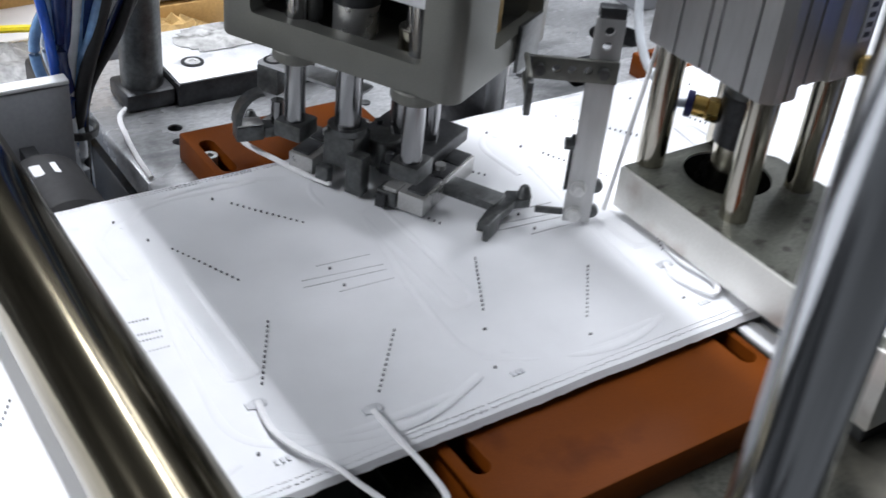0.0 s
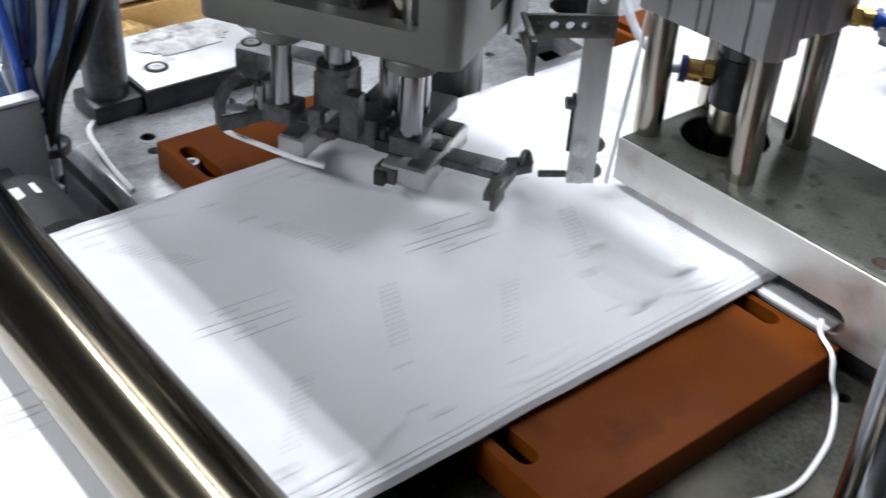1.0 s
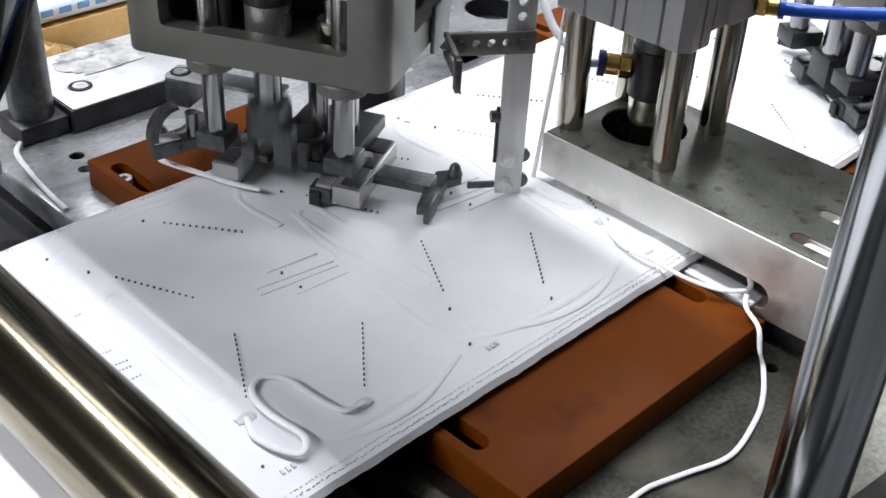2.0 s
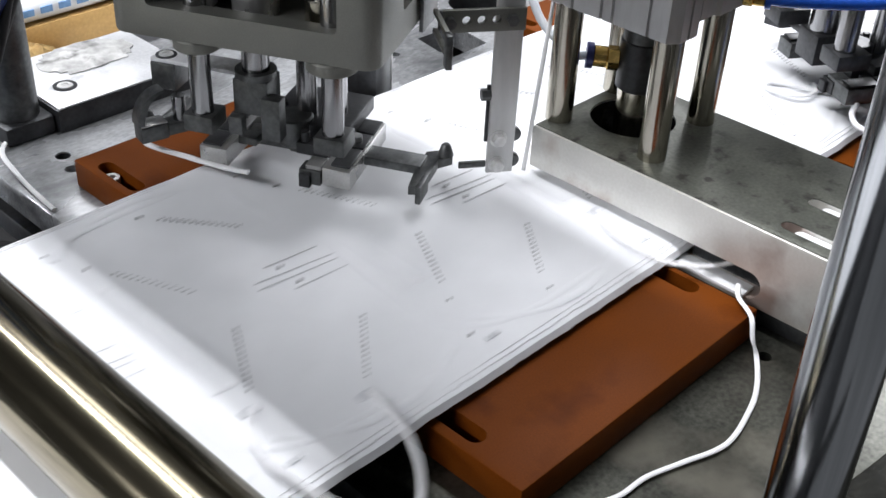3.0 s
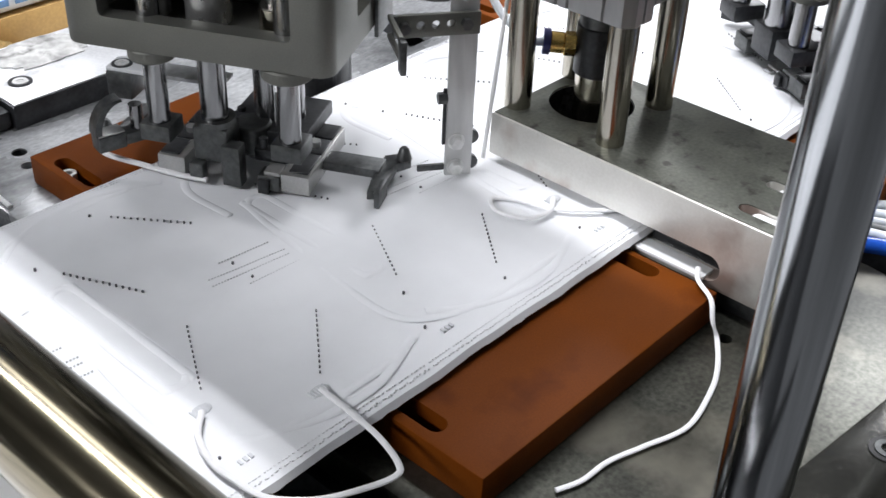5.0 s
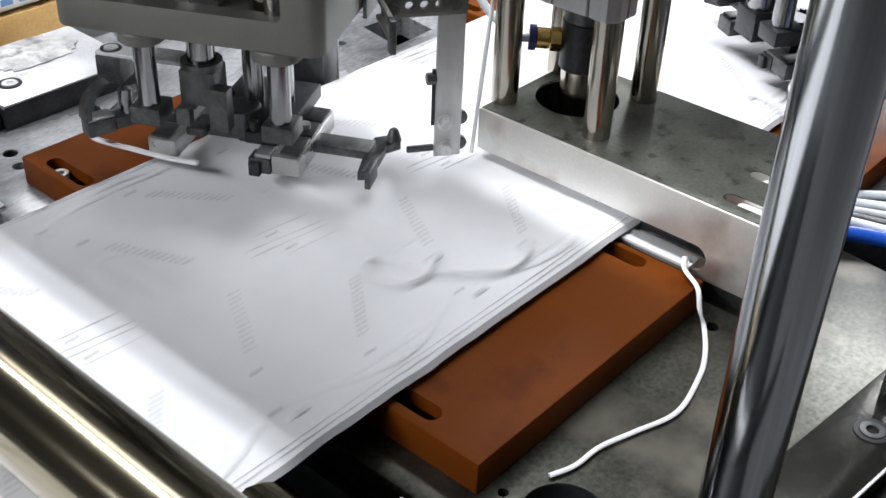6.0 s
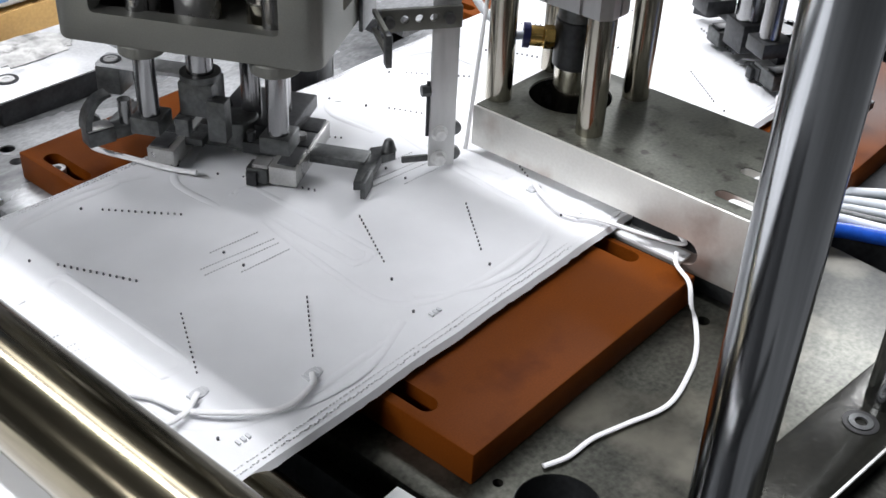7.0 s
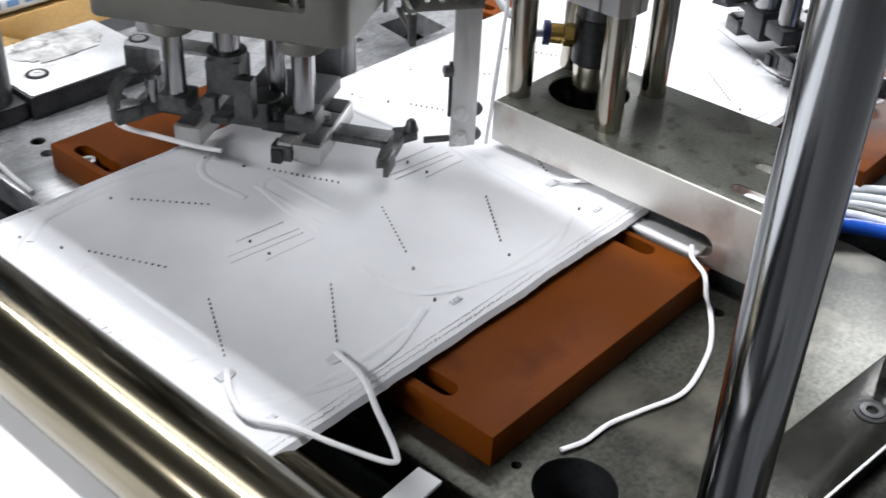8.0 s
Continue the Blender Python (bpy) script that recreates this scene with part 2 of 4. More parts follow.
# front bed plate with its holes
bed = part("machine_bed", prism([(0.262, -0.34), (0.575, -0.34), (BED_END, -0.10), (BED_END, 0.245), (0.262, 0.245)], -0.05, Z_BED, bevel=0.0012), BASE)
tagged(bed, "worn oily grey steel bed plate of the machine", "machine bed")
cut(bed, prism(disc(0.301, -0.099, 0.0215, 40), -0.06, 0.0), prism(disc(0.2935, -0.0685, 0.0028, 16), -0.06, 0.0), prism(disc(0.4765, -0.075, 0.0042, 20), -0.06, 0.0))
ring_ob = part("hole_lining", ring((0.301, -0.099, -0.06), (0.301, -0.099, -0.0305), 0.0225, 0.0213), DARK, bed, "dark hole lining")

for x, y in ((0.62, -0.20), (0.36, -0.235), (0.55, -0.262)):
    part("bed_screw", ring((x, y, Z_BED), (x, y, Z_BED + 0.0022), 0.0052, 0.0026, 20), GUN, bed, "dull socket screw")
next_bed = part("machine_bed", box(0.632, 1.9, -0.34, 0.245, -0.05, Z_BED, 0.0015), DARK)
tagged(next_bed, "dark steel bed plate of the next station", "machine bed")
back_bed = part("machine_bed", box(0.262, 1.9, 0.285, 0.505, -0.05, Z_BED, 0.0015), BEDGREY)
tagged(back_bed, "bright steel bed plate behind the web", "machine bed")
cut(back_bed, prism(disc(0.308, 0.381, 0.0055, 20), -0.06, 0.0), prism(disc(0.303, 0.361, 0.0050, 20), -0.06, 0.0),
    prism([(0.629, 0.316), (0.676, 0.318), (0.682, 0.361), (0.637, 0.363)], -0.06, 0.0), prism(disc(0.60, 0.352, 0.004, 16), -0.06, 0.0), prism(disc(0.735, 0.385, 0.026, 36), -0.06, 0.0))
part("dowel_pin", rod((0.455, 0.360, Z_BED - 0.002), (0.455, 0.360, Z_BED + 0.0012), 0.0040, seg=20), GUN, back_bed, "steel dowel pin")
# Dark floor and wall added for the shade inside this hole.
part("bore_floor", rod((0.735, 0.385, -0.0495), (0.735, 0.385, -0.0475), 0.0255, seg=36), RUBBER, back_bed)
part("bore_shade_wall", ring((0.735, 0.385, -0.0474), (0.735, 0.385, -0.0306), 0.0259, 0.0252, 36), DARK, back_bed, "dark wall painted for the shade in the hole")
part("bore_lining", ring((0.308, 0.381, -0.0495), (0.308, 0.381, -0.0312), 0.0064, 0.0054, 24), DARK, back_bed, "dark hole lining")
centre_bed = part("machine_bed", box(0.262, 1.9, 0.247, 0.283, -0.06, -0.045), DARK)
tagged(centre_bed, "dark steel strip between the bed plates", "machine bed")
legs = thing("machine_cabinet", "dark sheet metal cabinet under the machine bed", "cabinet")
part("body", box(-0.5, 1.9, -0.34, 0.62, -0.90, -0.14, 0.01), DARK, legs)
part("plinth", box(0.262, 1.9, -0.30, 0.60, -0.139, -0.061, 0.004), DARK, legs)

# long dark rail along the front of the bed, with its screw
rail = thing("clamp_rail", "dark steel clamp rail on the bed with a socket screw", "rail")
part("bar", box(-0.14, 0.14, -0.02, 0.02, -0.0, 0.012, 0.0015), RUSTY, rail)
part("counterbore", ring((0.0130, -0.001, 0.0119), (0.0130, -0.001, 0.0126), 0.0092, 0.0066, 28), RUBBER, rail, "black counterbore")
part("screw", ring((0.0130, -0.001, 0.0119), (0.0130, -0.001, 0.0132), 0.0063, 0.0033, 24), GUN, rail, "dull socket head screw")
part("worn_edge", box(-0.139, 0.139, -0.0203, -0.0186, 0.0110, 0.0123, 0.0003), SCREW, rail, "bright worn front edge")
rail.matrix_basis = pose(0.430, -0.1815, Z_BED, 0, 0, -6)

# ---- front support posts ----
def post(x, y, r, label):
    p = thing("guide_post", label, "post", "guide posts")
    part("shaft", rod((0, 0, -0.02), (0, 0, 0.62), r, seg=64), POSTSTEEL, p)
    if r > 0.012:
        part("collar", ring((0, 0, -0.03), (0, 0, -0.005), r + 0.006, r + 0.0002, 40), DARK, p)
    p.matrix_basis = pose(x, y, 0)
    return p


post(0.260, -0.190, 0.0123, "tall polished chrome guide post standing on the bed")
post(0.4685, -0.186, 0.0105, "slim chrome guide post beside the clamp rail")

# ---- orange trays ----
def tray(x0, x1, y0, y1, slots, label):
    t = part("insulating_block", box(x0, x1, y0, y1, Z_BED, -0.010, 0.0012, 2), ORANGE)
    tagged(t, label, "machine block", "orange blocks")
    cut(t, *[prism(stadium(*s), -0.0285, 0.0) for s in slots])
    return t


front_tray = tray(0.283, 0.4865, -0.0605, 0.030, [(0.4760, -0.005, 0.044, 0.0115, math.pi / 2), (0.295, -0.004, 0.044, 0.0115, math.pi / 2)], "flat orange bakelite block with two rounded slots")
rear_tray = tray(0.294, 0.430, 0.232, 0.339, [(0.305, 0.300, 0.045, 0.0112, math.pi / 2)], "orange bakelite block bolted under the far web edge")
cap_screw("screw", 0.3045, 0.311, -0.0280, 0.0052, 0.013, rear_tray, "bright socket head screw")
tray(0.690, 0.86, 0.272, 0.318, [(0.70, 0.30, 0.03, 0.01, math.pi / 2)], "orange bakelite block further along the bed")
far_tray = tray(0.665, 0.86, -0.0755, 0.028, [(0.675, -0.02, 0.03, 0.01, math.pi / 2)], "orange bakelite block of the next station")

# ---- nip rollers ----
top_roller = thing("nip_roller", "dark glossy chromed roller pressing on the web", "roller", "rollers")
part("barrel", rod((0, -0.10, 0), (0, 0.305, 0), 0.0255, seg=64, bevel=0.0015), ROLLER, top_roller)
part("journal", rod((0, 0.305, 0), (0, 0.37, 0), 0.011), CHROME, top_roller)
part("journal", rod((0, -0.32, 0), (0, -0.10, 0), 0.011), CHROME, top_roller)
top_roller.matrix_basis = pose(0.146, 0, 0.0275)
low_roller = thing("nip_roller", "dark bronze-tinted roller below the web", "roller", "rollers")
part("barrel", rod((0, -0.06, 0), (0, 0.262, 0), 0.0245, seg=56, bevel=0.0015), ROLLER, low_roller)
part("journal", rod((0, -0.10, 0), (0, -0.06, 0), 0.010), CHROME, low_roller)
part("rubber_sleeve", rod((0, 0.264, 0), (0, 0.330, 0), 0.029, seg=48, bevel=0.003), RUBBER, low_roller, "black rubber sleeve")
low_roller.matrix_basis = pose(0.196, 0, -0.0268)

# side frame plate behind the rollers
side = thing("side_frame", "grey painted side plate with a bright top edge", "machine frame")
part("plate", box(-0.45, 0.2265, 0.350, 0.359, -0.14, 0.0345, 0.001), PAINT, side)
part("edge_strip", box(-0.45, 0.2265, 0.3495, 0.3605, 0.035, 0.038, 0.0008), WHITE, side, "bright white edge")
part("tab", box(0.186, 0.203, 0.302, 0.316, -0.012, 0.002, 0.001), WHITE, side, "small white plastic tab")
part("stay", box(0.190, 0.200, 0.317, 0.349, -0.014, -0.003, 0.001), DARK, side)
catch = thing("guide_tongue", "white plastic web guide below the front edge", "web guide")
part("tongue", box(-0.030, 0.030, -0.0075, 0.0075, -0.0225, -0.0195, 0.001), WHITE, catch)
part("stem", box(-0.030, -0.018, -0.006, 0.006, -0.139, -0.0230, 0.001), DARK, catch)
catch.matrix_basis = pose(0.222, -0.050, 0.0, 0, 0, 3)

# ---- rear clamp bar, column, hoses ----
bar = thing("clamp_bar", "thick dark steel bar with a bright top skin", "machine bar")
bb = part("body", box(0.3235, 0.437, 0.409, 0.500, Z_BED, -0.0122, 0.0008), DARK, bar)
part("bright_top", box(0.3245, 0.4365, 0.4095, 0.4995, -0.012, -0.0105, 0.0005), BEDLIGHT, bar, "bright steel top skin")
for x, y in [(0.347, 0.439)]:
    part("counterbore", ring((x, y, -0.0108), (x, y, -0.0098), 0.0088, 0.0062, 28), DARK, bar)
    cap_screw("screw", x, y, -0.0107, 0.0056, 0.0012, bar, "bright socket head screw")
film = bmesh.new()
random.seed(4)
gv = {}
for i in range(13):
    for j in range(8):
        u, v = i / 12, j / 7
        edge = max(0, 1 - ((u - 0.5) / 0.5) ** 2 - ((v - 0.5) / 0.5) ** 2 * 0.8)
        gv[i, j] = film.verts.new((0.348 + 0.075 * u + random.uniform(-0.002, 0.002), 0.452 + 0.045 * v + random.uniform(-0.002, 0.002), -0.0098 + random.uniform(0, 0.0032) * edge + 0.0010 * edge))
for i in range(12):
    for j in range(7):
        if ((i - 5.5) / 6.2) ** 2 + ((j - 3) / 3.7) ** 2 < 1:
            film.faces.new((gv[i, j], gv[i + 1, j], gv[i + 1, j + 1], gv[i, j + 1]))
bmesh.ops.delete(film, geom=[v for v in film.verts if not v.link_faces], context="VERTS")
bmesh.ops.solidify(film, geom=film.faces[:], thickness=0.0003)
tagged(part("plastic_bag", film, FILM), "crumpled clear plastic bag lying on the bar", "plastic bag")

col = thing("column", "grey steel column in a clamp foot beside the bar", "column")
part("shaft", rod((0, 0, 0.014), (0, 0, 0.60), 0.0155, seg=40), GUN, col)
part("foot", box(-0.019, 0.0192, -0.019, 0.019, 0, 0.0145, 0.003), DARK, col)
col.matrix_basis = pose(0.304, 0.432, Z_BED)


def hose(name, pts, r, mat, label, group="hoses"):
    h = part(name, sweep(pts, r, 12), mat)
    return tagged(h, label, "hose", group)


def bundle():
    rng = random.Random(3)
    kinds = {"b": (BLUE, "bright blue air hose in a hanging bundle"), "n": (NAVYTUBE, "dark blue air hose in a hanging bundle"), "s": (SKYTUBE, "pale blue air hose in a hanging bundle"), "c": (CLEARTUBE, "milky clear air hose in a hanging bundle"), "k": (RUBBER, "black cable in a hanging bundle")}
    mats = [kinds[c] for c in "bsnncsnskncnkk"]
    for k, (mat, lab) in enumerate(mats):
        a = k / (len(mats) - 1) - 0.5
        j = lambda s: rng.uniform(-s, s)
        pts = [(0.234 + 0.008 * a, 0.375 + j(0.004), -0.125), (0.233 + 0.012 * a, 0.372 + j(0.004), -0.03), (0.236 + 0.018 * a + j(0.002), 0.374 + j(0.005), 0.015), (0.246 + 0.050 * a + j(0.002), 0.372 + j(0.006), 0.06), (0.258 + 0.075 * a + j(0.003), 0.366 + j(0.006), 0.115), (0.270 + 0.085 * a, 0.36 + j(0.006), 0.18), (0.285 + 0.09 * a, 0.35, 0.34)]
        hose("air_hose", pts, 0.0034 + 0.0008 * (k % 3), mat, lab)


bundle()
tie = part("cable_tie", ring((0.2340, 0.3725, -0.012), (0.2345, 0.3725, -0.007), 0.0155, 0.0135, 24), GUN)
tagged(tie, "grey cable tie round the hose bundle", "cable tie")
hose("air_hose", [(0.285, 0.43, 0.11), (0.258, 0.44, 0.066), (0.238, 0.442, 0.042), (0.231, 0.442, 0.018), (0.236, 0.442, -0.008), (0.25, 0.44, -0.04), (0.262, 0.43, -0.125)], 0.0040, SKYTUBE, "pale blue air hose looping beside the bundle")
hose("air_hose", [(0.295, 0.43, 0.11), (0.266, 0.44, 0.066), (0.247, 0.446, 0.044), (0.241, 0.446, 0.018), (0.246, 0.446, -0.008), (0.256, 0.44, -0.04), (0.268, 0.43, -0.125)], 0.0040, CLEARTUBE, "milky air hose looping beside the bundle")
tagged(part("cord_piece", sweep([(0.311, 0.424, -0.026), (0.293, 0.421, -0.026), (0.277, 0.407, -0.0265), (0.271, 0.378, -0.0275), (0.268, 0.352, -0.0282), (0.266, 0.320, -0.0282)], 0.0019, 8, flat=0.6), CORD), "loose white elastic cord lying on the bed", "elastic cord", "elastic cords")

# ---- press station ----
PX, PY = 0.492, 0.116
press = thing("press_block", "ground steel press block with a slot for the web", "press block")
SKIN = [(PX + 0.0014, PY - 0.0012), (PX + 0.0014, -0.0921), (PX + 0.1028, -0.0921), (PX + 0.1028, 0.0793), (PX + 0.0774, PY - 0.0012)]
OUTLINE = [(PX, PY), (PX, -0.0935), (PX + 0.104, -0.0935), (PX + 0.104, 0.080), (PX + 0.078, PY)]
# Reflected light is in the colours: bright plate, darker oil-speckled skin on top.
for nm, mat, z0, z1, lab in (("slotted_plate", FACE, -0.0148, 0.0350, "steel coloured bright as lit, with a rounded slot"), ("oily_dim_top", STEEL, 0.0351, 0.0357, "oil-speckled top skin, coloured dark as unlit")):
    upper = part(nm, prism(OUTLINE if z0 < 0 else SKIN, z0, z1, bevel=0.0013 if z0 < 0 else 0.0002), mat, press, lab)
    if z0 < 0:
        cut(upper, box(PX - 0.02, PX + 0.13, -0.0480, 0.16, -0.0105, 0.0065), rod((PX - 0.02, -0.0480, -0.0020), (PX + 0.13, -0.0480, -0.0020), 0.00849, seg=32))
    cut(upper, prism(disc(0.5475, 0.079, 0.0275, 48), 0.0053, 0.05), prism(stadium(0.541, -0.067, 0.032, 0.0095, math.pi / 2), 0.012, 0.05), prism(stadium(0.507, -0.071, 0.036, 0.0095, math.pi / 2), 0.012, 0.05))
# Support coloured dark for the black shaded gap below the plate.
part("shade_pedestal", box(PX + 0.008, PX + 0.094, -0.0885, 0.090, Z_BED, -0.0149, 0.0006), DARK, press, "support blackened for the shade under the plate")
for x, y, n in ((0.541, -0.071, 0.022), (0.507, -0.075, 0.026)):
    part("slot_block", prism(stadium(x, y, n, 0.0080, math.pi / 2), 0.0122, 0.0335, bevel=0.0006), WHITE, press, "bright block in the slot")
# Bright reflection on the slot's lower lip, built as a white strip.
part("slot_lip_glint", box(PX - 0.0026, PX + 0.0100, -0.0480, 0.0010, -0.0104, -0.0080, 0.0004), WHITE, press, "white strip painting the reflection on the slot's lower lip")
# Dark filler added for the shade deep in the slot.
part("slot_shade", box(PX + 0.0150, PX + 0.0900, -0.0500, -0.0025, -0.0104, 0.0064), DARK, press, "dark filler standing in for the slot's shade")
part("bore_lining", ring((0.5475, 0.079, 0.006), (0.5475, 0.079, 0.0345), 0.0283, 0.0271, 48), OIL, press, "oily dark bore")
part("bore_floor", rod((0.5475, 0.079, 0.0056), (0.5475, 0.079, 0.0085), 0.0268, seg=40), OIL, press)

cyl = thing("air_cylinder", "guided grey pneumatic cylinder with brass fittings", "air cylinder")
RODS = ((0.511, 0.111), (0.5135, 0.0405), (0.577, 0.0475), (0.573, 0.112))
for x, y in RODS:
    part("guide_rod", rod((x, y, 0.0358), (x, y, 0.125), 0.0088, seg=36), WARMROD, cyl)
body = part("housing", prism([(0.502, 0.036), (0.508, 0.0305), (0.525, 0.0305), (0.528, 0.0345), (0.528, 0.0415), (0.560, 0.0415), (0.562, 0.0385), (0.590, 0.0385), (0.592, 0.0405), (0.592, 0.124), (0.502, 0.124)], 0.113, 0.262, bevel=0.002), ALU, cyl)
grooves = []
for y in (0.049, 0.074, 0.082, 0.103):
    grooves.append(box(0.4995, 0.5045, y - 0.0012, y + 0.0012, 0.05, 0.30))
for x in (0.516, 0.544):
    grooves.append(box(x - 0.0011, x + 0.0011, 0.020, 0.0325 if x < 0.53 else 0.0435, 0.05, 0.30))
cut(body, *grooves)
part("piston_rod", rod((0.5475, 0.079, 0.0087), (0.5475, 0.079, 0.058), 0.0125, seg=36), WARMROD, cyl)
part("black_adapter", rod((0.5475, 0.079, 0.058), (0.5475, 0.079, 0.0905), 0.0145, seg=36, bevel=0.0008), DARK, cyl)
part("adapter_neck", rod((0.5475, 0.079, 0.0905), (0.5475, 0.079, 0.115), 0.0135, seg=36), GUN, cyl)


def fitting(parent, p, d, scale=1.0, collar=NAVY):
    """Brass push-in fitting: hexagon, barrel and a coloured release collar."""
    p, d = Vector(p), Vector(d).normalized()
    s = scale
    part("brass_hexagon", rod(p, p + d * 0.006 * s, 0.0062 * s, seg=6, bevel=0.0005), BRASS, parent, "brass hexagon")
    part("brass_barrel", rod(p + d * 0.006 * s, p + d * 0.013 * s, 0.0054 * s, seg=24, bevel=0.0006), BRASS, parent)
    part("release_collar", ring(p + d * 0.013 * s, p + d * 0.0165 * s, 0.0066 * s, 0.003 * s, 24), collar, parent, "dark blue release collar")


d_fit = Vector((-0.62, 0.78, 0.04)).normalized()
p_fit = Vector((0.5475, 0.079, 0.075)) + d_fit * 0.0140
fitting(cyl, p_fit, d_fit, 1.25)
fitting(cyl, (0.585, 0.0385, 0.121), (0.5, -0.86, 0.0), 1.0, BLUE)
part("label_plate", box(0.577, 0.586, 0.0372, 0.0384, 0.136, 0.170, 0.0002), WHITE, cyl, "small white label with illegible print")
for k in range(5):
    part("print_bar", box(0.579, 0.584, 0.0368, 0.0371, 0.139 + 0.006 * k, 0.142 + 0.006 * k), PRINT, cyl)
q = Vector((0.585, 0.0385, 0.121)) + Vector((0.503, -0.864, 0)) * 0.015
hose("air_hose", [q, q + Vector((0.010, -0.017, 0.0005)), q + Vector((0.04, -0.055, 0.004)), q + Vector((0.09, -0.12, 0.02)), q + Vector((0.2, -0.2, 0.07)), q + Vector((0.35, -0.28, 0.15))], 0.0042, BLUE, "bright blue air hose on the cylinder fitting")
q = p_fit + d_fit * 0.018
hose("air_hose", [q, q + d_fit * 0.012 + Vector((0, 0, 0.001)), q + d_fit * 0.035 + Vector((0.012, 0.01, 0.018)), q + d_fit * 0.05 + Vector((0.03, 0.02, 0.06)), q + d_fit * 0.05 + Vector((0.04, 0.02, 0.17))], 0.0028, CLEARTUBE, "clear thin air hose on the adapter fitting")

# unseen overhead carrier, added to hold head and cylinder and shade the web
carrier = thing("carrier_plate", "unseen grey carrier plate added to hold the head and shade the web", "machine frame")
part("plate", box(0.215, 0.420, -0.05, 0.46, 0.2625, 0.285, 0.002), PAINT, carrier)
part("leg", box(0.66, 0.70, 0.461, 0.50, Z_BED, 0.2622, 0.002), PAINT, carrier)
part("leg", box(0.475, 0.495, 0.463, 0.498, Z_BED, 0.2622, 0.002), PAINT, carrier)
part("beam", box(0.30, 0.70, 0.461, 0.50, 0.2625, 0.285, 0.002), PAINT, carrier)
part("plate", box(0.505, 0.585, 0.03, 0.4605, 0.2627, 0.2848, 0.002), PAINT, carrier)

# ---- loop transfer head, set askew over the web ----
HX, HY, HT = 0.347, 0.199, 28.0
head = thing("transfer_head", "grey cast loop transfer head with chrome rods and clamps", "machine head")
# in the head's own space x points away from the window, y along the window, z up


def frame_box():
    out = []
    x0, x1, y0, y1, r = -0.014, 0.112, -0.072, 0.088, 0.010
    for cx, cy, a0 in ((x1 - r, y1 - r, 0), (x0 + r, y1 - r, 90), (x0 + r, y0 + r, 180), (x1 - r, y0 + r, 270)):
        for k in range(7):
            a = radians(a0 + 15 * k)
            out.append((cx + r * math.cos(a), cy + r * math.sin(a)))
    ob = part("frame", prism(out, 0.093, 0.250, bevel=0.0015), CAST, head, "grey cast frame with a large window")
    cut(ob, box(x0 + 0.012, x1 - 0.010, y0 + 0.010, y1 - 0.012, 0.104, 0.243), box(x0 - 0.01, x0 + 0.02, y0 + 0.023, y1 - 0.024, 0.112, 0.238, 0.003), box(x0 + 0.045, x1 - 0.015, y0 - 0.01, y0 + 0.02, 0.112, 0.238, 0.003))
    return ob


frame_box()
part("inner_collar", ring((0.018, 0.012, 0.124), (0.018, 0.012, 0.1365), 0.0142, 0.0136, 36), DARK, head)
part("inner_cylinder", rod((0.018, 0.046, 0.104), (0.018, 0.046, 0.13), 0.0095, seg=32, bevel=0.001), BRIGHT, head)
part("inner_cylinder", rod((0.018, 0.012, 0.104), (0.018, 0.012, 0.135), 0.0135, seg=32, bevel=0.001), BRIGHT, head)
part("inner_rod", rod((0.014, -0.030, 0.104), (0.014, -0.030, 0.20), 0.0055, seg=24), CHROME, head)
part("inner_nut", rod((0.014, -0.030, 0.106), (0.014, -0.030, 0.121), 0.0098, seg=32, bevel=0.0008), WARMROD, head)
part("inner_rod", rod((0.018, 0.046, 0.13), (0.018, 0.046, 0.243), 0.004, seg=20), CHROME, head)
part("inner_rod", rod((0.018, 0.012, 0.135), (0.018, 0.012, 0.243), 0.006, seg=20), CHROME, head)
part("yellow_tube", rod((0.062, -0.050, 0.104), (0.062, -0.050, 0.20), 0.010, seg=24), TANBAG, head, "yellowish plastic tube")
part("inner_block", box(0.045, 0.085, -0.02, 0.06, 0.1045, 0.16, 0.002), DARK, head)
part("head_stem", rod((0.05, 0.008, 0.250), (0.05, 0.008, 0.2625), 0.030, seg=36), GUN, head)
# collars under the frame
for x, y, r in ((0.000, 0.041, 0.0140), (0.000, -0.041, 0.0150)):
    part("bush_flange", rod((x, y, 0.0855), (x, y, 0.0932), r, seg=36, bevel=0.001), CAST, head)
part("flange_bar", box(0.008, 0.030, -0.012, 0.034, 0.0845, 0.0930, 0.001), CAST, head)
for x, y, r, zlow in ((0.052, -0.004, 0.0065, 0.020), (0.060, -0.022, 0.0055, 0.020), (0.072, 0.004, 0.0065, 0.020)):
    part("guide_rod", rod((x, y, zlow), (x, y, 0.0940), r, seg=28), CHROME, head)
part("lower_plate", box(0.036, 0.088, -0.036, 0.018, 0.0175, 0.0270, 0.001), DARK, head)


def foot(y):
    """A plunger rod with the block at its lower end."""
    ob = part("plunger_rod", rod((0, y, 0.043), (0, y, 0.142), 0.0065, seg=32), CHROME, head)
    part("foot_block", box(-0.0085, 0.0115, y - 0.0095, y + 0.0095, 0.0335, 0.0445, 0.0012), GUN, ob)
    part("top_block", box(-0.0095, 0.0060, y - 0.0165, y + 0.0165, 0.1421, 0.1660, 0.0012), BEDLIGHT, ob, "pale machined block")
    return ob


foot_a, foot_b = foot(0.041), foot(-0.041)

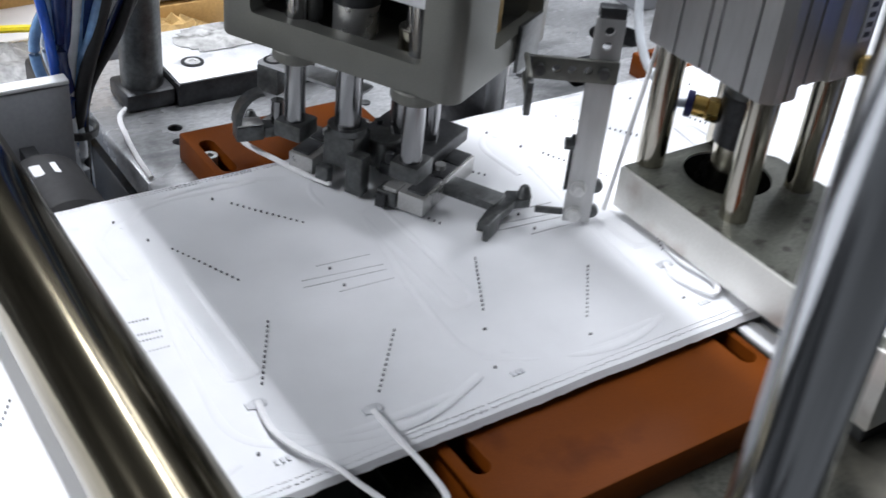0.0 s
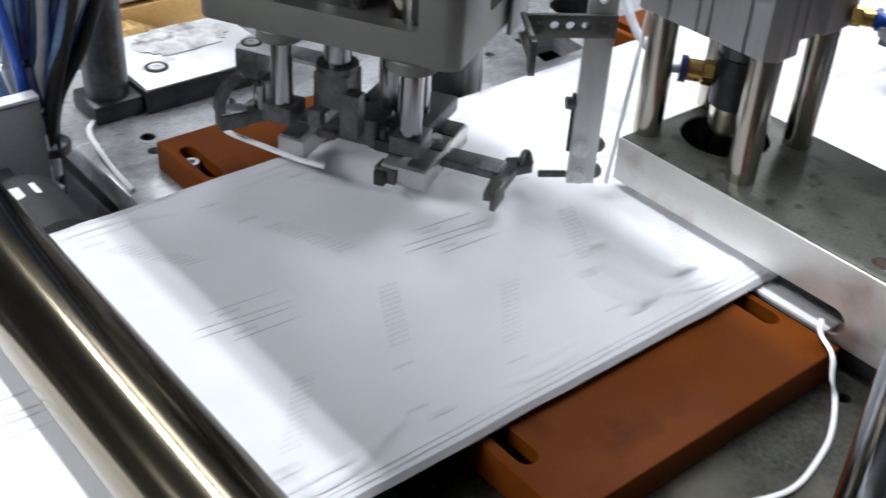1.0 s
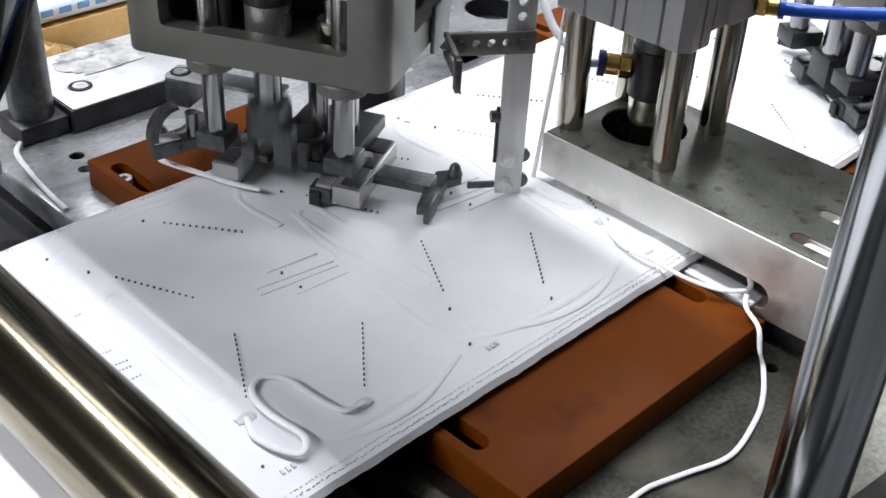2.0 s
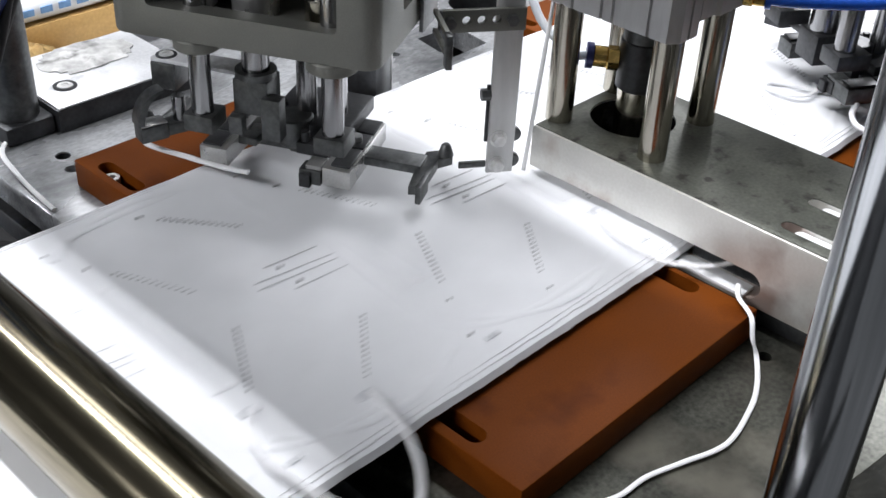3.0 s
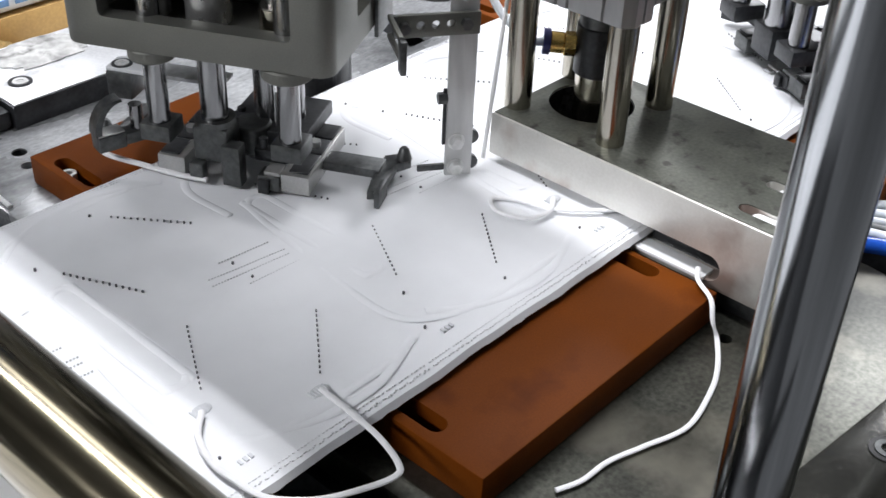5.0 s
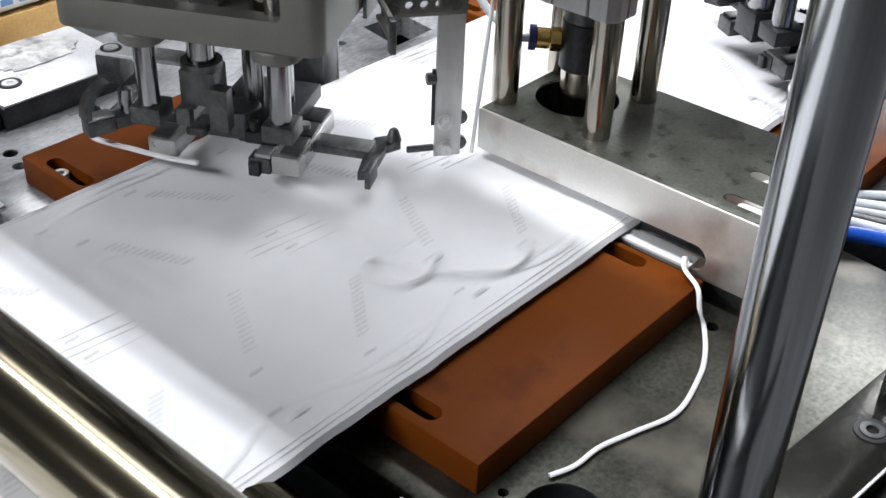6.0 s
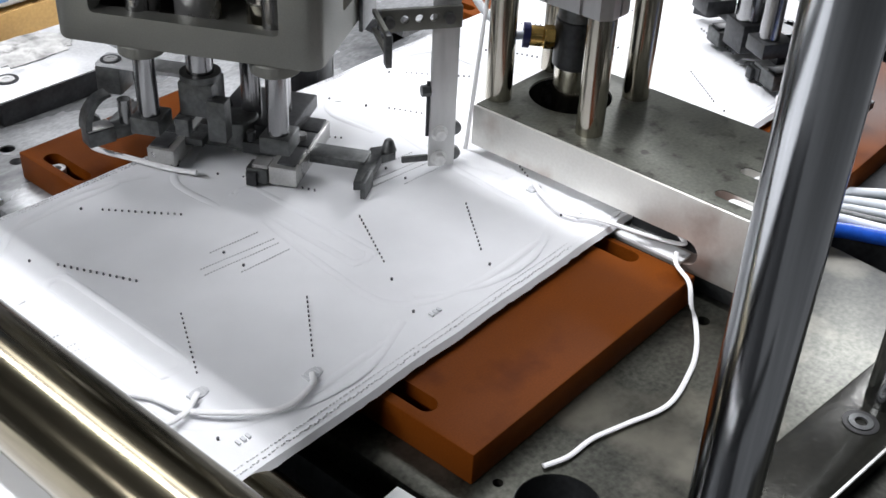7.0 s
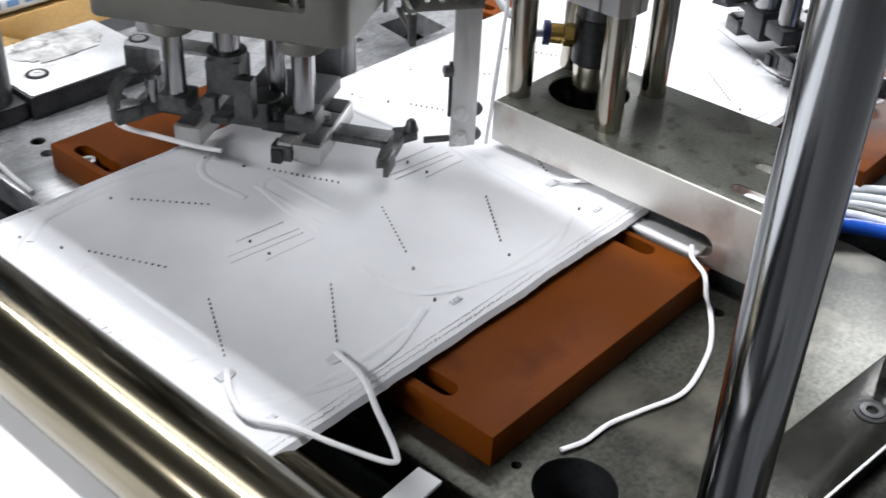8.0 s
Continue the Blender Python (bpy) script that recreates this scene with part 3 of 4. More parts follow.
# pusher between the plungers
pusher = part("pusher_rod", rod((0.018, 0.014, 0.040), (0.018, 0.014, 0.125), 0.0082, seg=36), CHROME, head)
part("pusher_ring", ring((0.018, 0.014, 0.0385), (0.018, 0.014, 0.0425), 0.0125, 0.0083, 36), GUN, pusher)
part("pusher_block", box(0.008, 0.028, 0.003, 0.025, 0.016, 0.0384, 0.001), GUN, pusher)
part("pusher_jaw", box(0.004, 0.014, -0.006, 0.006, 0.003, 0.030, 0.0008), GUN, pusher, "grey lower jaw")
part("pusher_jaw", box(0.003, 0.010, 0.018, 0.027, 0.004, 0.0155, 0.0008), GUN, pusher)

# rotor that swings the clamps round
def clamp_rotor(parent, steel, bright):
    """Hub with two opposite arms, each with its clamp bar, pads, jaw and finger."""
    hub = part("rotor_hub", rod((0, 0, 0.012), (0, 0, 0.030), 0.012, seg=36, bevel=0.001), steel, parent)
    for s in (1, -1):
        m = Matrix.Rotation(0 if s == 1 else math.pi, 4, "Z")
        part("arm", box(-0.009, 0.007, -0.085, 0.0, 0.0085, 0.0145, 0.0008, m=m), steel, hub)
        part("clamp_bar", box(-0.034, 0.034, -0.049, -0.031, 0.004, 0.0165, 0.0008, m=m), bright, hub, "milled steel clamp bar")
        for a, b in ((-0.031, -0.008), (-0.006, 0.012), (0.014, 0.032)):
            part("dark_pad", box(a, b, -0.0475, -0.0355, 0.0167, 0.0182, 0.0005, m=m), DARK, hub, "dark pad")
        part("clamp_screw", rod(m @ Vector((0.003, -0.040, 0.0165)), m @ Vector((0.003, -0.040, 0.0215)), 0.0035, seg=16), bright, hub)
        part("clamp_jaw", box(-0.034, -0.022, -0.030, -0.016, 0.003, 0.013, 0.0008, m=m), steel, hub)
        part("jaw_plate", box(-0.033, -0.021, -0.0300, -0.020, 0.0132, 0.016, 0.0005, m=m), bright, hub, "bright jaw plate")
        part("spring_clip", box(-0.020, -0.013, -0.029, -0.009, 0.0147, 0.0225, 0.0006, m=m), DARK, hub, "dark spring clip")
        part("spring_pin", rod(m @ Vector((-0.0165, -0.014, 0.0226)), m @ Vector((-0.0165, -0.014, 0.0295)), 0.0028, seg=16, bevel=0.0004), DARK, hub)
        part("stop_block", box(0.011, 0.021, -0.029, -0.017, 0.0147, 0.0200, 0.0006, m=m), steel, hub)
        part("jaw_tip", box(-0.037, -0.032, -0.024, -0.017, 0.0022, 0.0115, 0.0006, m=m), DARK, hub)
        t_bar = prism([(-0.012, -0.082), (0.014, -0.082), (0.022, -0.094), (0.014, -0.099), (0.006, -0.092), (-0.010, -0.092), (-0.028, -0.090), (-0.030, -0.084)], 0.006, 0.0125, bevel=0.0006)
        bmesh.ops.transform(t_bar, matrix=m, verts=t_bar.verts)
        part("end_cross", t_bar, steel, hub)
        tip = rod((0.012, -0.095, 0.0126), (0.012, -0.095, 0.0215), 0.0050, 0.0030, seg=20, bevel=0.0012)
        bmesh.ops.transform(tip, matrix=m, verts=tip.verts)
        part("end_finger", tip, steel, hub, "rounded upright finger")
        part("end_blade", box(-0.031, -0.014, -0.092, -0.0885, 0.0012, 0.0130, 0.0006, m=m), steel, hub, "bent blade")
    return hub


rotor = clamp_rotor(head, GUN, BRIGHT)
part("held_cord", sweep([(0.004, 0.016, 0.0050), (0.004, 0.034, 0.0052), (0.007, 0.060, 0.0060), (0.011, 0.086, 0.0066), (0.016, 0.093, 0.009), (0.026, 0.092, 0.013)], 0.0021, 8, flat=0.7), CORD, head, "white elastic cord held in the clamp")
ROTOR_AT = (0.040, 0.0, 0.0)

# bracket and strut beside the head
part("bracket_plate", box(0.060, 0.090, -0.0755, -0.0728, 0.088, 0.118, 0.0005), GUN, head, "dark bracket plate")
strut = part("strut", box(-0.0085, 0.0085, -0.0015, 0.0015, 0.0, 0.135, 0.0006), STRUT, head, "flat bright strut with bolts")
strut_at = Matrix.Rotation(radians(-62), 4, "Z")
SX, SY = 0.465 - HX, 0.1155 - HY
ca, sa = math.cos(radians(HT)), math.sin(radians(HT))
strut.matrix_basis = Matrix.Translation((SX * ca + SY * sa, -SX * sa + SY * ca, 0.002)) @ strut_at @ Matrix.Translation((-0.003, 0, 0))
cut_holes = [rod((0, -0.01, z), (0, 0.01, z), 0.0028, seg=16) for z in (0.118, 0.127)]
cut(strut, *cut_holes)
for z in (0.006, 0.024):
    part("strut_bolt", rod((-0.002, -0.0017, z), (-0.002, -0.0062, z), 0.0042, seg=6, bevel=0.0005), SCREW, strut)
    part("washer", ring((-0.002, -0.0016, z), (-0.002, -0.0022, z), 0.0055, 0.003, 20), SCREW, strut)
    part("rear_nut", rod((0.0090, 0.0017, z), (0.0090, 0.0065, z), 0.0048, seg=20, bevel=0.0008), GUN, strut)
part("side_bolt", rod((-0.0087, -0.0005, 0.054), (-0.0145, -0.0005, 0.054), 0.0038, seg=6), GUN, strut)
part("spring_strip", box(-0.0108, -0.0087, -0.001, 0.001, 0.022, 0.060, 0.0003), DARK, strut, "thin dark spring strip")
part("feeler", box(-0.026, -0.0087, -0.0012, 0.0012, 0.004, 0.0085, 0.0008), GUN, strut, "short dark feeler blade")
arm = part("perforated_arm", box(-0.041, 0.0086, -0.0048, -0.0018, 0.096, 0.110, 0.0006), CAST, strut, "grey perforated arm")
cut(arm, *[rod((x, -0.02, 0.1035), (x, 0.02, 0.1035), 0.0026, seg=16) for x in (-0.027, -0.018, -0.009)])
part("arm_bolt", rod((0.000, -0.0049, 0.1035), (0.000, -0.0085, 0.1035), 0.0036, seg=6), GUN, strut)
part("arm_bolt", rod((-0.037, -0.0049, 0.1035), (-0.037, -0.0100, 0.1035), 0.0032, seg=18), GUN, strut)
part("arm_return", box(-0.046, -0.0432, -0.034, -0.0018, 0.1075, 0.1105, 0.0004), CAST, strut, "angled end of the arm")
part("arm_return", box(-0.046, -0.0432, -0.034, -0.0018, 0.0960, 0.0990, 0.0004), CAST, strut)
part("arm_link", box(-0.0432, -0.0408, -0.0048, -0.0018, 0.0962, 0.1098, 0.0004), GUN, strut)
part("slotted_tab", box(-0.0465, -0.0428, -0.0415, -0.0342, 0.0905, 0.1105, 0.0006), GUN, strut)
part("sensor_head", box(-0.0075, 0.0075, -0.004, 0.004, 0.1352, 0.142, 0.0008), DARK, strut)
head.matrix_basis = pose(HX, HY, 0, 0, 0, HT)

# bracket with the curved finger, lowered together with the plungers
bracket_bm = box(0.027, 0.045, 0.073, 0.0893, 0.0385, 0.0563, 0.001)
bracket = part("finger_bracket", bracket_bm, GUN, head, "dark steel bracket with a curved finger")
part("bracket_top", box(0.0275, 0.0445, 0.0125, 0.0890, 0.0564, 0.0590, 0.0006), BEDLIGHT, bracket, "thin bright top")
part("counterbore", ring((0.0345, 0.0815, 0.0588), (0.0345, 0.0815, 0.0594), 0.0066, 0.0046, 28), DARK, bracket)
cap_screw("screw", 0.0345, 0.0815, 0.0589, 0.0044, 0.0010, bracket, "bright socket head screw")
at = pose(0.0133, 0.0760, 0.0275, 0, 0, -38)


def curved_finger():
    """A blade bent through a quarter turn, 10 mm wide."""
    bm = bmesh.new()
    outer = [(0.018 * math.cos(radians(88 + 11.5 * k)), -0.001 + 0.021 * math.sin(radians(88 + 11.5 * k))) for k in range(9)]
    inner = [(x * 0.82 + 0.001, z * 0.95 - 0.001) for x, z in outer]
    rows = [[bm.verts.new((x, y, z)) for x, z in outer + inner[::-1]] for y in (-0.005, 0.005)]
    bm.faces.new(rows[0][::-1])
    bm.faces.new(rows[1])
    n = len(rows[0])
    for k in range(n):
        bm.faces.new((rows[0][k], rows[0][(k + 1) % n], rows[1][(k + 1) % n], rows[1][k]))
    return bm


part("curved_finger", curved_finger(), GUN, bracket, m=at)
part("holder", box(-0.017, 0.001, -0.006, 0.006, -0.0125, -0.0022, 0.001), GUN, bracket, m=at)
part("holder_top", box(-0.0165, 0.0005, -0.0055, 0.0055, -0.0020, -0.0010, 0.0003), BRIGHT, bracket, "bright holder top", m=at)
part("holder_arm", box(0.0012, 0.024, -0.005, 0.006, -0.012, -0.004, 0.001), GUN, bracket, m=at)
part("pin", rod((0.011, 0.0, -0.0040), (0.011, 0.0, 0.012), 0.0042, seg=20), CHROME, bracket, "chrome pin", m=at)

# cord feeding down beside the strut
tagged(part("cord_strand", sweep([(0.4755, 0.1075, 0.012), (0.494, 0.116, 0.064), (0.5105, 0.1235, 0.112), (0.562, 0.147, 0.2622)], 0.0014, 8), CORD), "taut white elastic cord feeding from above", "elastic cord", "elastic cords")

# black backing block behind the head
back = thing("backing_block", "black steel block with a bright edge behind the head", "machine block")
part("block", box(-0.020, 0.014, -0.018, 0.018, 0.0, 0.085, 0.001), DARK, back)
part("edge_plate", box(0.0145, 0.0185, -0.018, 0.018, 0.0, 0.085, 0.0006), ALU, back, "bright edge plate")
back.matrix_basis = pose(0.509, 0.294, Z_BED, 0, 0, 28)

# ---- second head further along the line ----
second = thing("transfer_head", "second loop transfer head further along the line", "machine head")
part("frame", box(-0.014, 0.11, -0.07, 0.09, 0.086, 0.15, 0.006), CAST, second)
for y in (0.041, -0.041):
    r2 = part("plunger_rod", rod((0, y, 0.043), (0, y, 0.087), 0.0075, seg=28), CHROME, second)
    part("foot_block", box(-0.0105, 0.0155, y - 0.0115, y + 0.0115, 0.0325, 0.0442, 0.001), DARK, r2)
part("pusher_rod", rod((0.018, 0.014, 0.035), (0.018, 0.014, 0.087), 0.0105, seg=28), CHROME, second)
part("pusher_block", box(0.006, 0.030, 0.0, 0.026, 0.012, 0.035, 0.001), DARK, second)
second_rotor = clamp_rotor(second, DARK, GUN)
part("bush_flange", rod((0.0, 0.041, 0.079), (0.0, 0.041, 0.0858), 0.015, seg=28), CAST, second)
part("bush_flange", rod((0.0, -0.041, 0.079), (0.0, -0.041, 0.0858), 0.015, seg=28), CAST, second)
part("guide_rod", rod((0.055, -0.004, 0.020), (0.055, -0.004, 0.087), 0.0065, seg=24), CHROME, second)
part("guide_rod", rod((0.075, 0.010, 0.020), (0.075, 0.010, 0.087), 0.0065, seg=24), CHROME, second)
part("lower_plate", box(0.038, 0.092, -0.03, 0.024, 0.0150, 0.0230, 0.001), DARK, second)
part("held_cord", sweep([(0.014, -0.052, 0.006), (0.004, -0.062, 0.004), (0.0, -0.078, 0.003), (0.008, -0.095, 0.004)], 0.002, 8), CORD, second, "white elastic cord")
part("stem", rod((0.05, 0.0, 0.15), (0.05, 0.0, 0.2745), 0.02), GUN, second)
SECOND_AT = (0.7325, 0.057, -31)
carrier2 = thing("carrier_plate", "grey steel carrier plate over the next station", "machine frame")
part("plate", box(0.765, 0.83, 0.0, 0.46, 0.275, 0.297, 0.002), PAINT, carrier2)
part("leg", box(0.79, 0.83, 0.42, 0.46, Z_BED, 0.2747, 0.002), PAINT, carrier2)

# cables lying right of the press
cables = [((0.655, -0.066), (0.682, -0.090), 0.0034, CLEARTUBE), ((0.647, -0.070), (0.668, -0.096), 0.0034, CLEARTUBE), ((0.640, -0.074), (0.658, -0.101), 0.0030, CLEARTUBE), ((0.634, -0.076), (0.648, -0.105), 0.0030, GUN), ((0.627, -0.079), (0.640, -0.109), 0.0034, CLEARTUBE), ((0.608, -0.085), (0.627, -0.115), 0.0052, BLUE)]
for k, ((xa, ya), (xb, yb), r, mat) in enumerate(cables):
    z = Z_BED + r + 0.0006
    dx, dy = xb - xa, yb - ya
    tagged(part("cable", sweep([(xa - 2.2 * dx, ya - 1.2 * dy, z), (xa, ya, z + 0.001), (xb, yb, z), (xb + 1.6 * dx, yb + 2.4 * dy, z), (xb + 4 * dx, yb + 5 * dy, z)], r, 12), mat), ("bright blue air hose" if mat is BLUE else "grey cable" if mat is GUN else "white cable") + " lying on the bed beyond the press", "cable", "cables")

# ---- background behind the machine ----
bench = thing("workbench", "white topped workbench behind the machine", "workbench")
part("top", box(-1.0, 0.78, 0.58, 1.6, -0.135, -0.110, 0.003), WHITE, bench)
for x in (-0.95, 0.70):
    for y in (0.62, 1.52):
        part("leg", box(x, x + 0.04, y, y + 0.04, -0.90, -0.1352, 0.002), PAINT, bench)


def carton(x, y, sx, sy, sz, turn, label):
    """Open carton with four walls, a base and one flap."""
    c = thing("cardboard_box", label, "cardboard box", "cartons")
    t = 0.004
    part("front", box(-sx, sx, -sy, -sy + t, 0, sz, 0.001), CARDBOARD, c)
    part("back", box(-sx, sx, sy - t, sy, 0, sz, 0.001), CARDBOARD, c)
    part("side", box(-sx, -sx + t, -sy + t, sy - t, 0, sz, 0.001), CARDBOARD, c)
    part("side", box(sx - t, sx, -sy + t, sy - t, 0, sz, 0.001), CARDBOARD, c)
    part("base", box(-sx + t, sx - t, -sy + t, sy - t, 0.0, t, 0.001), CARDBOARD, c)
    fl = part("flap", box(-sx, sx, -0.11, 0.0, -t, 0.0, 0.001), CARDBOARD, c)
    fl.matrix_basis = pose(0, -sy, sz, -28, 0, 0)
    c.matrix_basis = pose(x, y, -0.110, 0, 0, turn)
    return c


carton(0.19, 0.96, 0.16, 0.15, 0.17, 4, "brown cardboard box standing on the bench behind")
carton(0.47, 0.89, 0.055, 0.06, 0.055, -4, "small tan cardboard box on the bench behind")


def crumple(name, cx, cy, sx, sy, h, mat, seed, label, category):
    rng = random.Random(seed)
    bm = bmesh.new()
    n, v = 16, {}
    for i in range(n + 1):
        for j in range(n + 1):
            a, b = 2 * i / n - 1, 2 * j / n - 1
            dome = max(0.0, 1 - a * a) * max(0.0, 1 - b * b)
            v[i, j] = bm.verts.new((cx + sx * a + rng.uniform(-0.004, 0.004), cy + sy * b + rng.uniform(-0.004, 0.004), -0.1095 + h * dome * rng.uniform(0.55, 1.0) + 0.001))
    for i in range(n):
        for j in range(n):
            bm.faces.new((v[i, j], v[i + 1, j], v[i + 1, j + 1], v[i, j + 1]))
    r = bmesh.ops.solidify(bm, geom=bm.faces[:], thickness=0.0008)
    return tagged(part(name, bm, mat), label, category)


crumple("kraft_paper", 0.425, 0.665, 0.05, 0.045, 0.035, TANBAG, 2, "crumpled tan kraft paper on the bench", "paper")
crumple("kraft_paper", 0.50, 0.80, 0.05, 0.035, 0.03, TANBAG, 8, "folded tan kraft paper on the bench", "paper")
crumple("plastic_bag", 0.22, 0.67, 0.09, 0.06, 0.035, FILM, 5, "crumpled translucent plastic bag on the bench", "plastic bag")
tagged(part("yellow_strap", sweep([(0.18, 0.745, -0.098), (0.24, 0.735, -0.092), (0.29, 0.732, -0.094), (0.33, 0.74, -0.104)], 0.004, 8), YELLOW), "yellow plastic strap lying over the bag", "strap")
upright = thing("bench_upright", "blue-grey upright profile with a white edge", "bench frame")
part("profile", box(0.0, 0.028, 0.0, 0.028, 0.0, 0.55, 0.002), PAINT, upright)
part("white_edge", box(-0.0085, -0.0002, 0.004, 0.024, 0.0, 0.55, 0.001), WHITE, upright, "white edge strip")
upright.matrix_basis = pose(0.502, 0.728, -0.110)
roll = thing("printed_tube", "white tube with faint blue print lying on a carton", "tube")
part("tube", rod((0.36, 0.700, -0.0605), (0.62, 0.702, -0.0605), 0.0125, seg=28), WHITE, roll)
for k in range(13):
    part("print_bar", box(0.366 + 0.019 * k, 0.378 + 0.019 * k, 0.6865, 0.6878, -0.0630, -0.0565), SKYTUBE, roll)
low_carton = thing("cardboard_box", "flat tan carton under the printed tube", "cardboard box", "cartons")
part("body", box(0.40, 0.61, 0.690, 0.724, -0.110, -0.0735, 0.002), CARDBOARD, low_carton)
part("flap", box(0.40, 0.61, 0.6865, 0.6896, -0.100, -0.0735, 0.0008), CARDBOARD, low_carton)

# ---- the web of masks ----
PITCH, XC, YC = 0.134, 0.250, 0.1325
X_LO, X_HI = -0.45, 3.3
web = thing("mask_web", "white nonwoven web stamped with unfolded masks", "fabric web")
FIRST, LAST = -4, 20


def sheet():
    bm = bmesh.new()
    nx, ny = 750, 44
    width = 0.2645
    noise.seed_set(5)
    grid = []
    for i in range(nx + 1):
        x = X_LO + (X_HI - X_LO) * i / nx
        row = []
        for j in range(ny + 1):
            v = j / ny
            y = -0.0 + width * v + (0.0008 * noise.noise((x * 30, 3 * v, 0)) if j in (0, ny) else 0)
            e = min(v, 1 - v) * width
            z = 0.0009 * noise.noise((x * 14, y * 14, 0)) + 0.0004 * noise.noise((x * 45, y * 45, 2)) - 0.0022 * math.exp(-e / 0.006)
            row.append(bm.verts.new((x, y, z)))
        grid.append(row)
    for i in range(nx):
        for j in range(ny):
            bm.faces.new((grid[i][j], grid[i + 1][j], grid[i + 1][j + 1], grid[i][j + 1]))
    edge = [e for e in bm.edges if len(e.link_faces) == 1]
    r = bmesh.ops.extrude_edge_only(bm, edges=edge)
    for v in r["geom"]:
        if isinstance(v, bmesh.types.BMVert):
            v.co.z -= 0.0034
            v.co.y += (-0.0022 if v.co.y < YC else 0.0012) + 0.0007 * noise.noise((v.co.x * 170, 0, 9))
            v.co.z += 0.0005 * noise.noise((v.co.x * 120, 4, 9))
    return bm


part("fabric_sheet", sheet(), FABRIC, web)


def dashes(bm, a, b, n, w, ln, z=0.0011):
    """Row of small pierced dots from a to b."""
    a, b = Vector(a), Vector(b)
    d = (b - a).normalized()
    s = Vector((-d.y, d.x))
    for k in range(n):
        c = a + (b - a) * (k / (n - 1))
        q = [c + d * (ln / 2 * i) + s * (w / 2 * j) for i, j in ((-1, -1), (1, -1), (1, 1), (-1, 1))]
        lo = [bm.verts.new((p.x, p.y, z - 0.0016)) for p in q]
        hi = [bm.verts.new((p.x, p.y, z)) for p in q]
        bm.faces.new(hi)
        for i in range(4):
            bm.faces.new((lo[i], lo[(i + 1) % 4], hi[(i + 1) % 4], hi[i]))
    return bm


def mirror(p):
    return (p[0], 2 * YC - p[1])


LINES = [((-0.0005, 0.1125), (-0.025, 0.0695), 13), ((0.0555, 0.0760), (0.0235, 0.0380), 13)]
LINES += [((0.0015, 0.1535), (-0.0190, 0.1965), 13), ((0.0605, 0.1895), (0.0315, 0.2265), 13)]
NOSE = [((0.047, 0.146), (0.079, 0.143), 18), ((0.033, 0.137), (0.081, 0.131), 27), ((0.031, 0.131), (0.080, 0.126), 27), ((0.047, 0.119), (0.080, 0.117), 18)]
SEAM_A = [(-0.037, 0.036), (-0.019, 0.022), (0.005, 0.013), (0.038, 0.012), (0.076, 0.025)]
SEAM_B = [(-0.037, 0.185), (-0.045, 0.14), (-0.052, 0.085), (-0.053, 0.046), (-0.037, 0.028), (-0.005, 0.019), (0.056, 0.019)]


def ridge(pts, w, h):
    return sweep([(x, y, 0.0) for x, y in pts], w, 8, flat=h / w, steps=10)


line_mesh = [finish(dashes(bmesh.new(), a, b, n, 0.0008, 0.0010), "piercing_line", PRINT, False) for a, b, n in LINES]
nose_mesh = [finish(dashes(bmesh.new(), a, b, n, 0.0004, 0.0009, 0.0007), "nose_stitching", STITCH, False) for a, b, n in NOSE]
dot_bm = bmesh.new()
for x, y in ((0.052, 0.1405), (0.0515, 0.1230), (-0.048, 0.026), (-0.039, 0.236), (-0.028, 0.2105), (0.023, 0.236)):
    rod((x, y, -0.0005), (x, y, 0.0013), 0.00075, seg=10, bm=dot_bm)
dot_mesh = finish(dot_bm, "register_dots", PRINT, False)
bare_bm = bmesh.new()
for x, y in ((-0.0345, 0.0545), (0.0150, 0.0245)):
    rod((x, y, -0.0005), (x, y, 0.0013), 0.00075, seg=10, bm=bare_bm)
bare_mesh = finish(bare_bm, "register_dots", PRINT, False)
POCKET = stadium(0.104, YC, 0.108, 0.0155, math.pi / 2, 6)
POCKET += POCKET[:2]
seam_mesh = [finish(ridge(p, 0.0026, 0.00042), "embossed_seam", FABRIC) for p in (POCKET, SEAM_A, [mirror(q) for q in SEAM_A], SEAM_B, [mirror(q) for q in SEAM_B if q[1] < 0.1])]
code_bm = bmesh.new()
for k, wdt in enumerate((0.0014, 0.0018, 0.0016)):
    box(-0.044 + 0.003 * k, -0.044 + 0.003 * k + wdt, 0.016, 0.019, -0.0003, 0.0010, bm=code_bm)
code_mesh = finish(code_bm, "stamped_code", FAINT, False)
edge_bm = bmesh.new()
rng_edge = random.Random(6)
for yy in (0.0030, 0.0060):
    for side_y in (yy, 0.2645 - yy):
        n_dots = 70 if yy < 0.006 else 60
        for k in range(n_dots):
            xk = -0.066 + 0.132 * k / n_dots + rng_edge.uniform(-0.0006, 0.0006)
            yk = side_y + rng_edge.uniform(-0.0005, 0.0005) * (1 if yy < 0.006 else 0.2)
            sag = -0.0022 * math.exp(-yy / 0.006)
            dashes(edge_bm, (xk, yk), (xk + 0.0004, yk), 2, 0.0005, 0.0005, sag + 0.0005)
edge_mesh = finish(edge_bm, "edge_stitching", EDGE, False)
weld_mesh = []
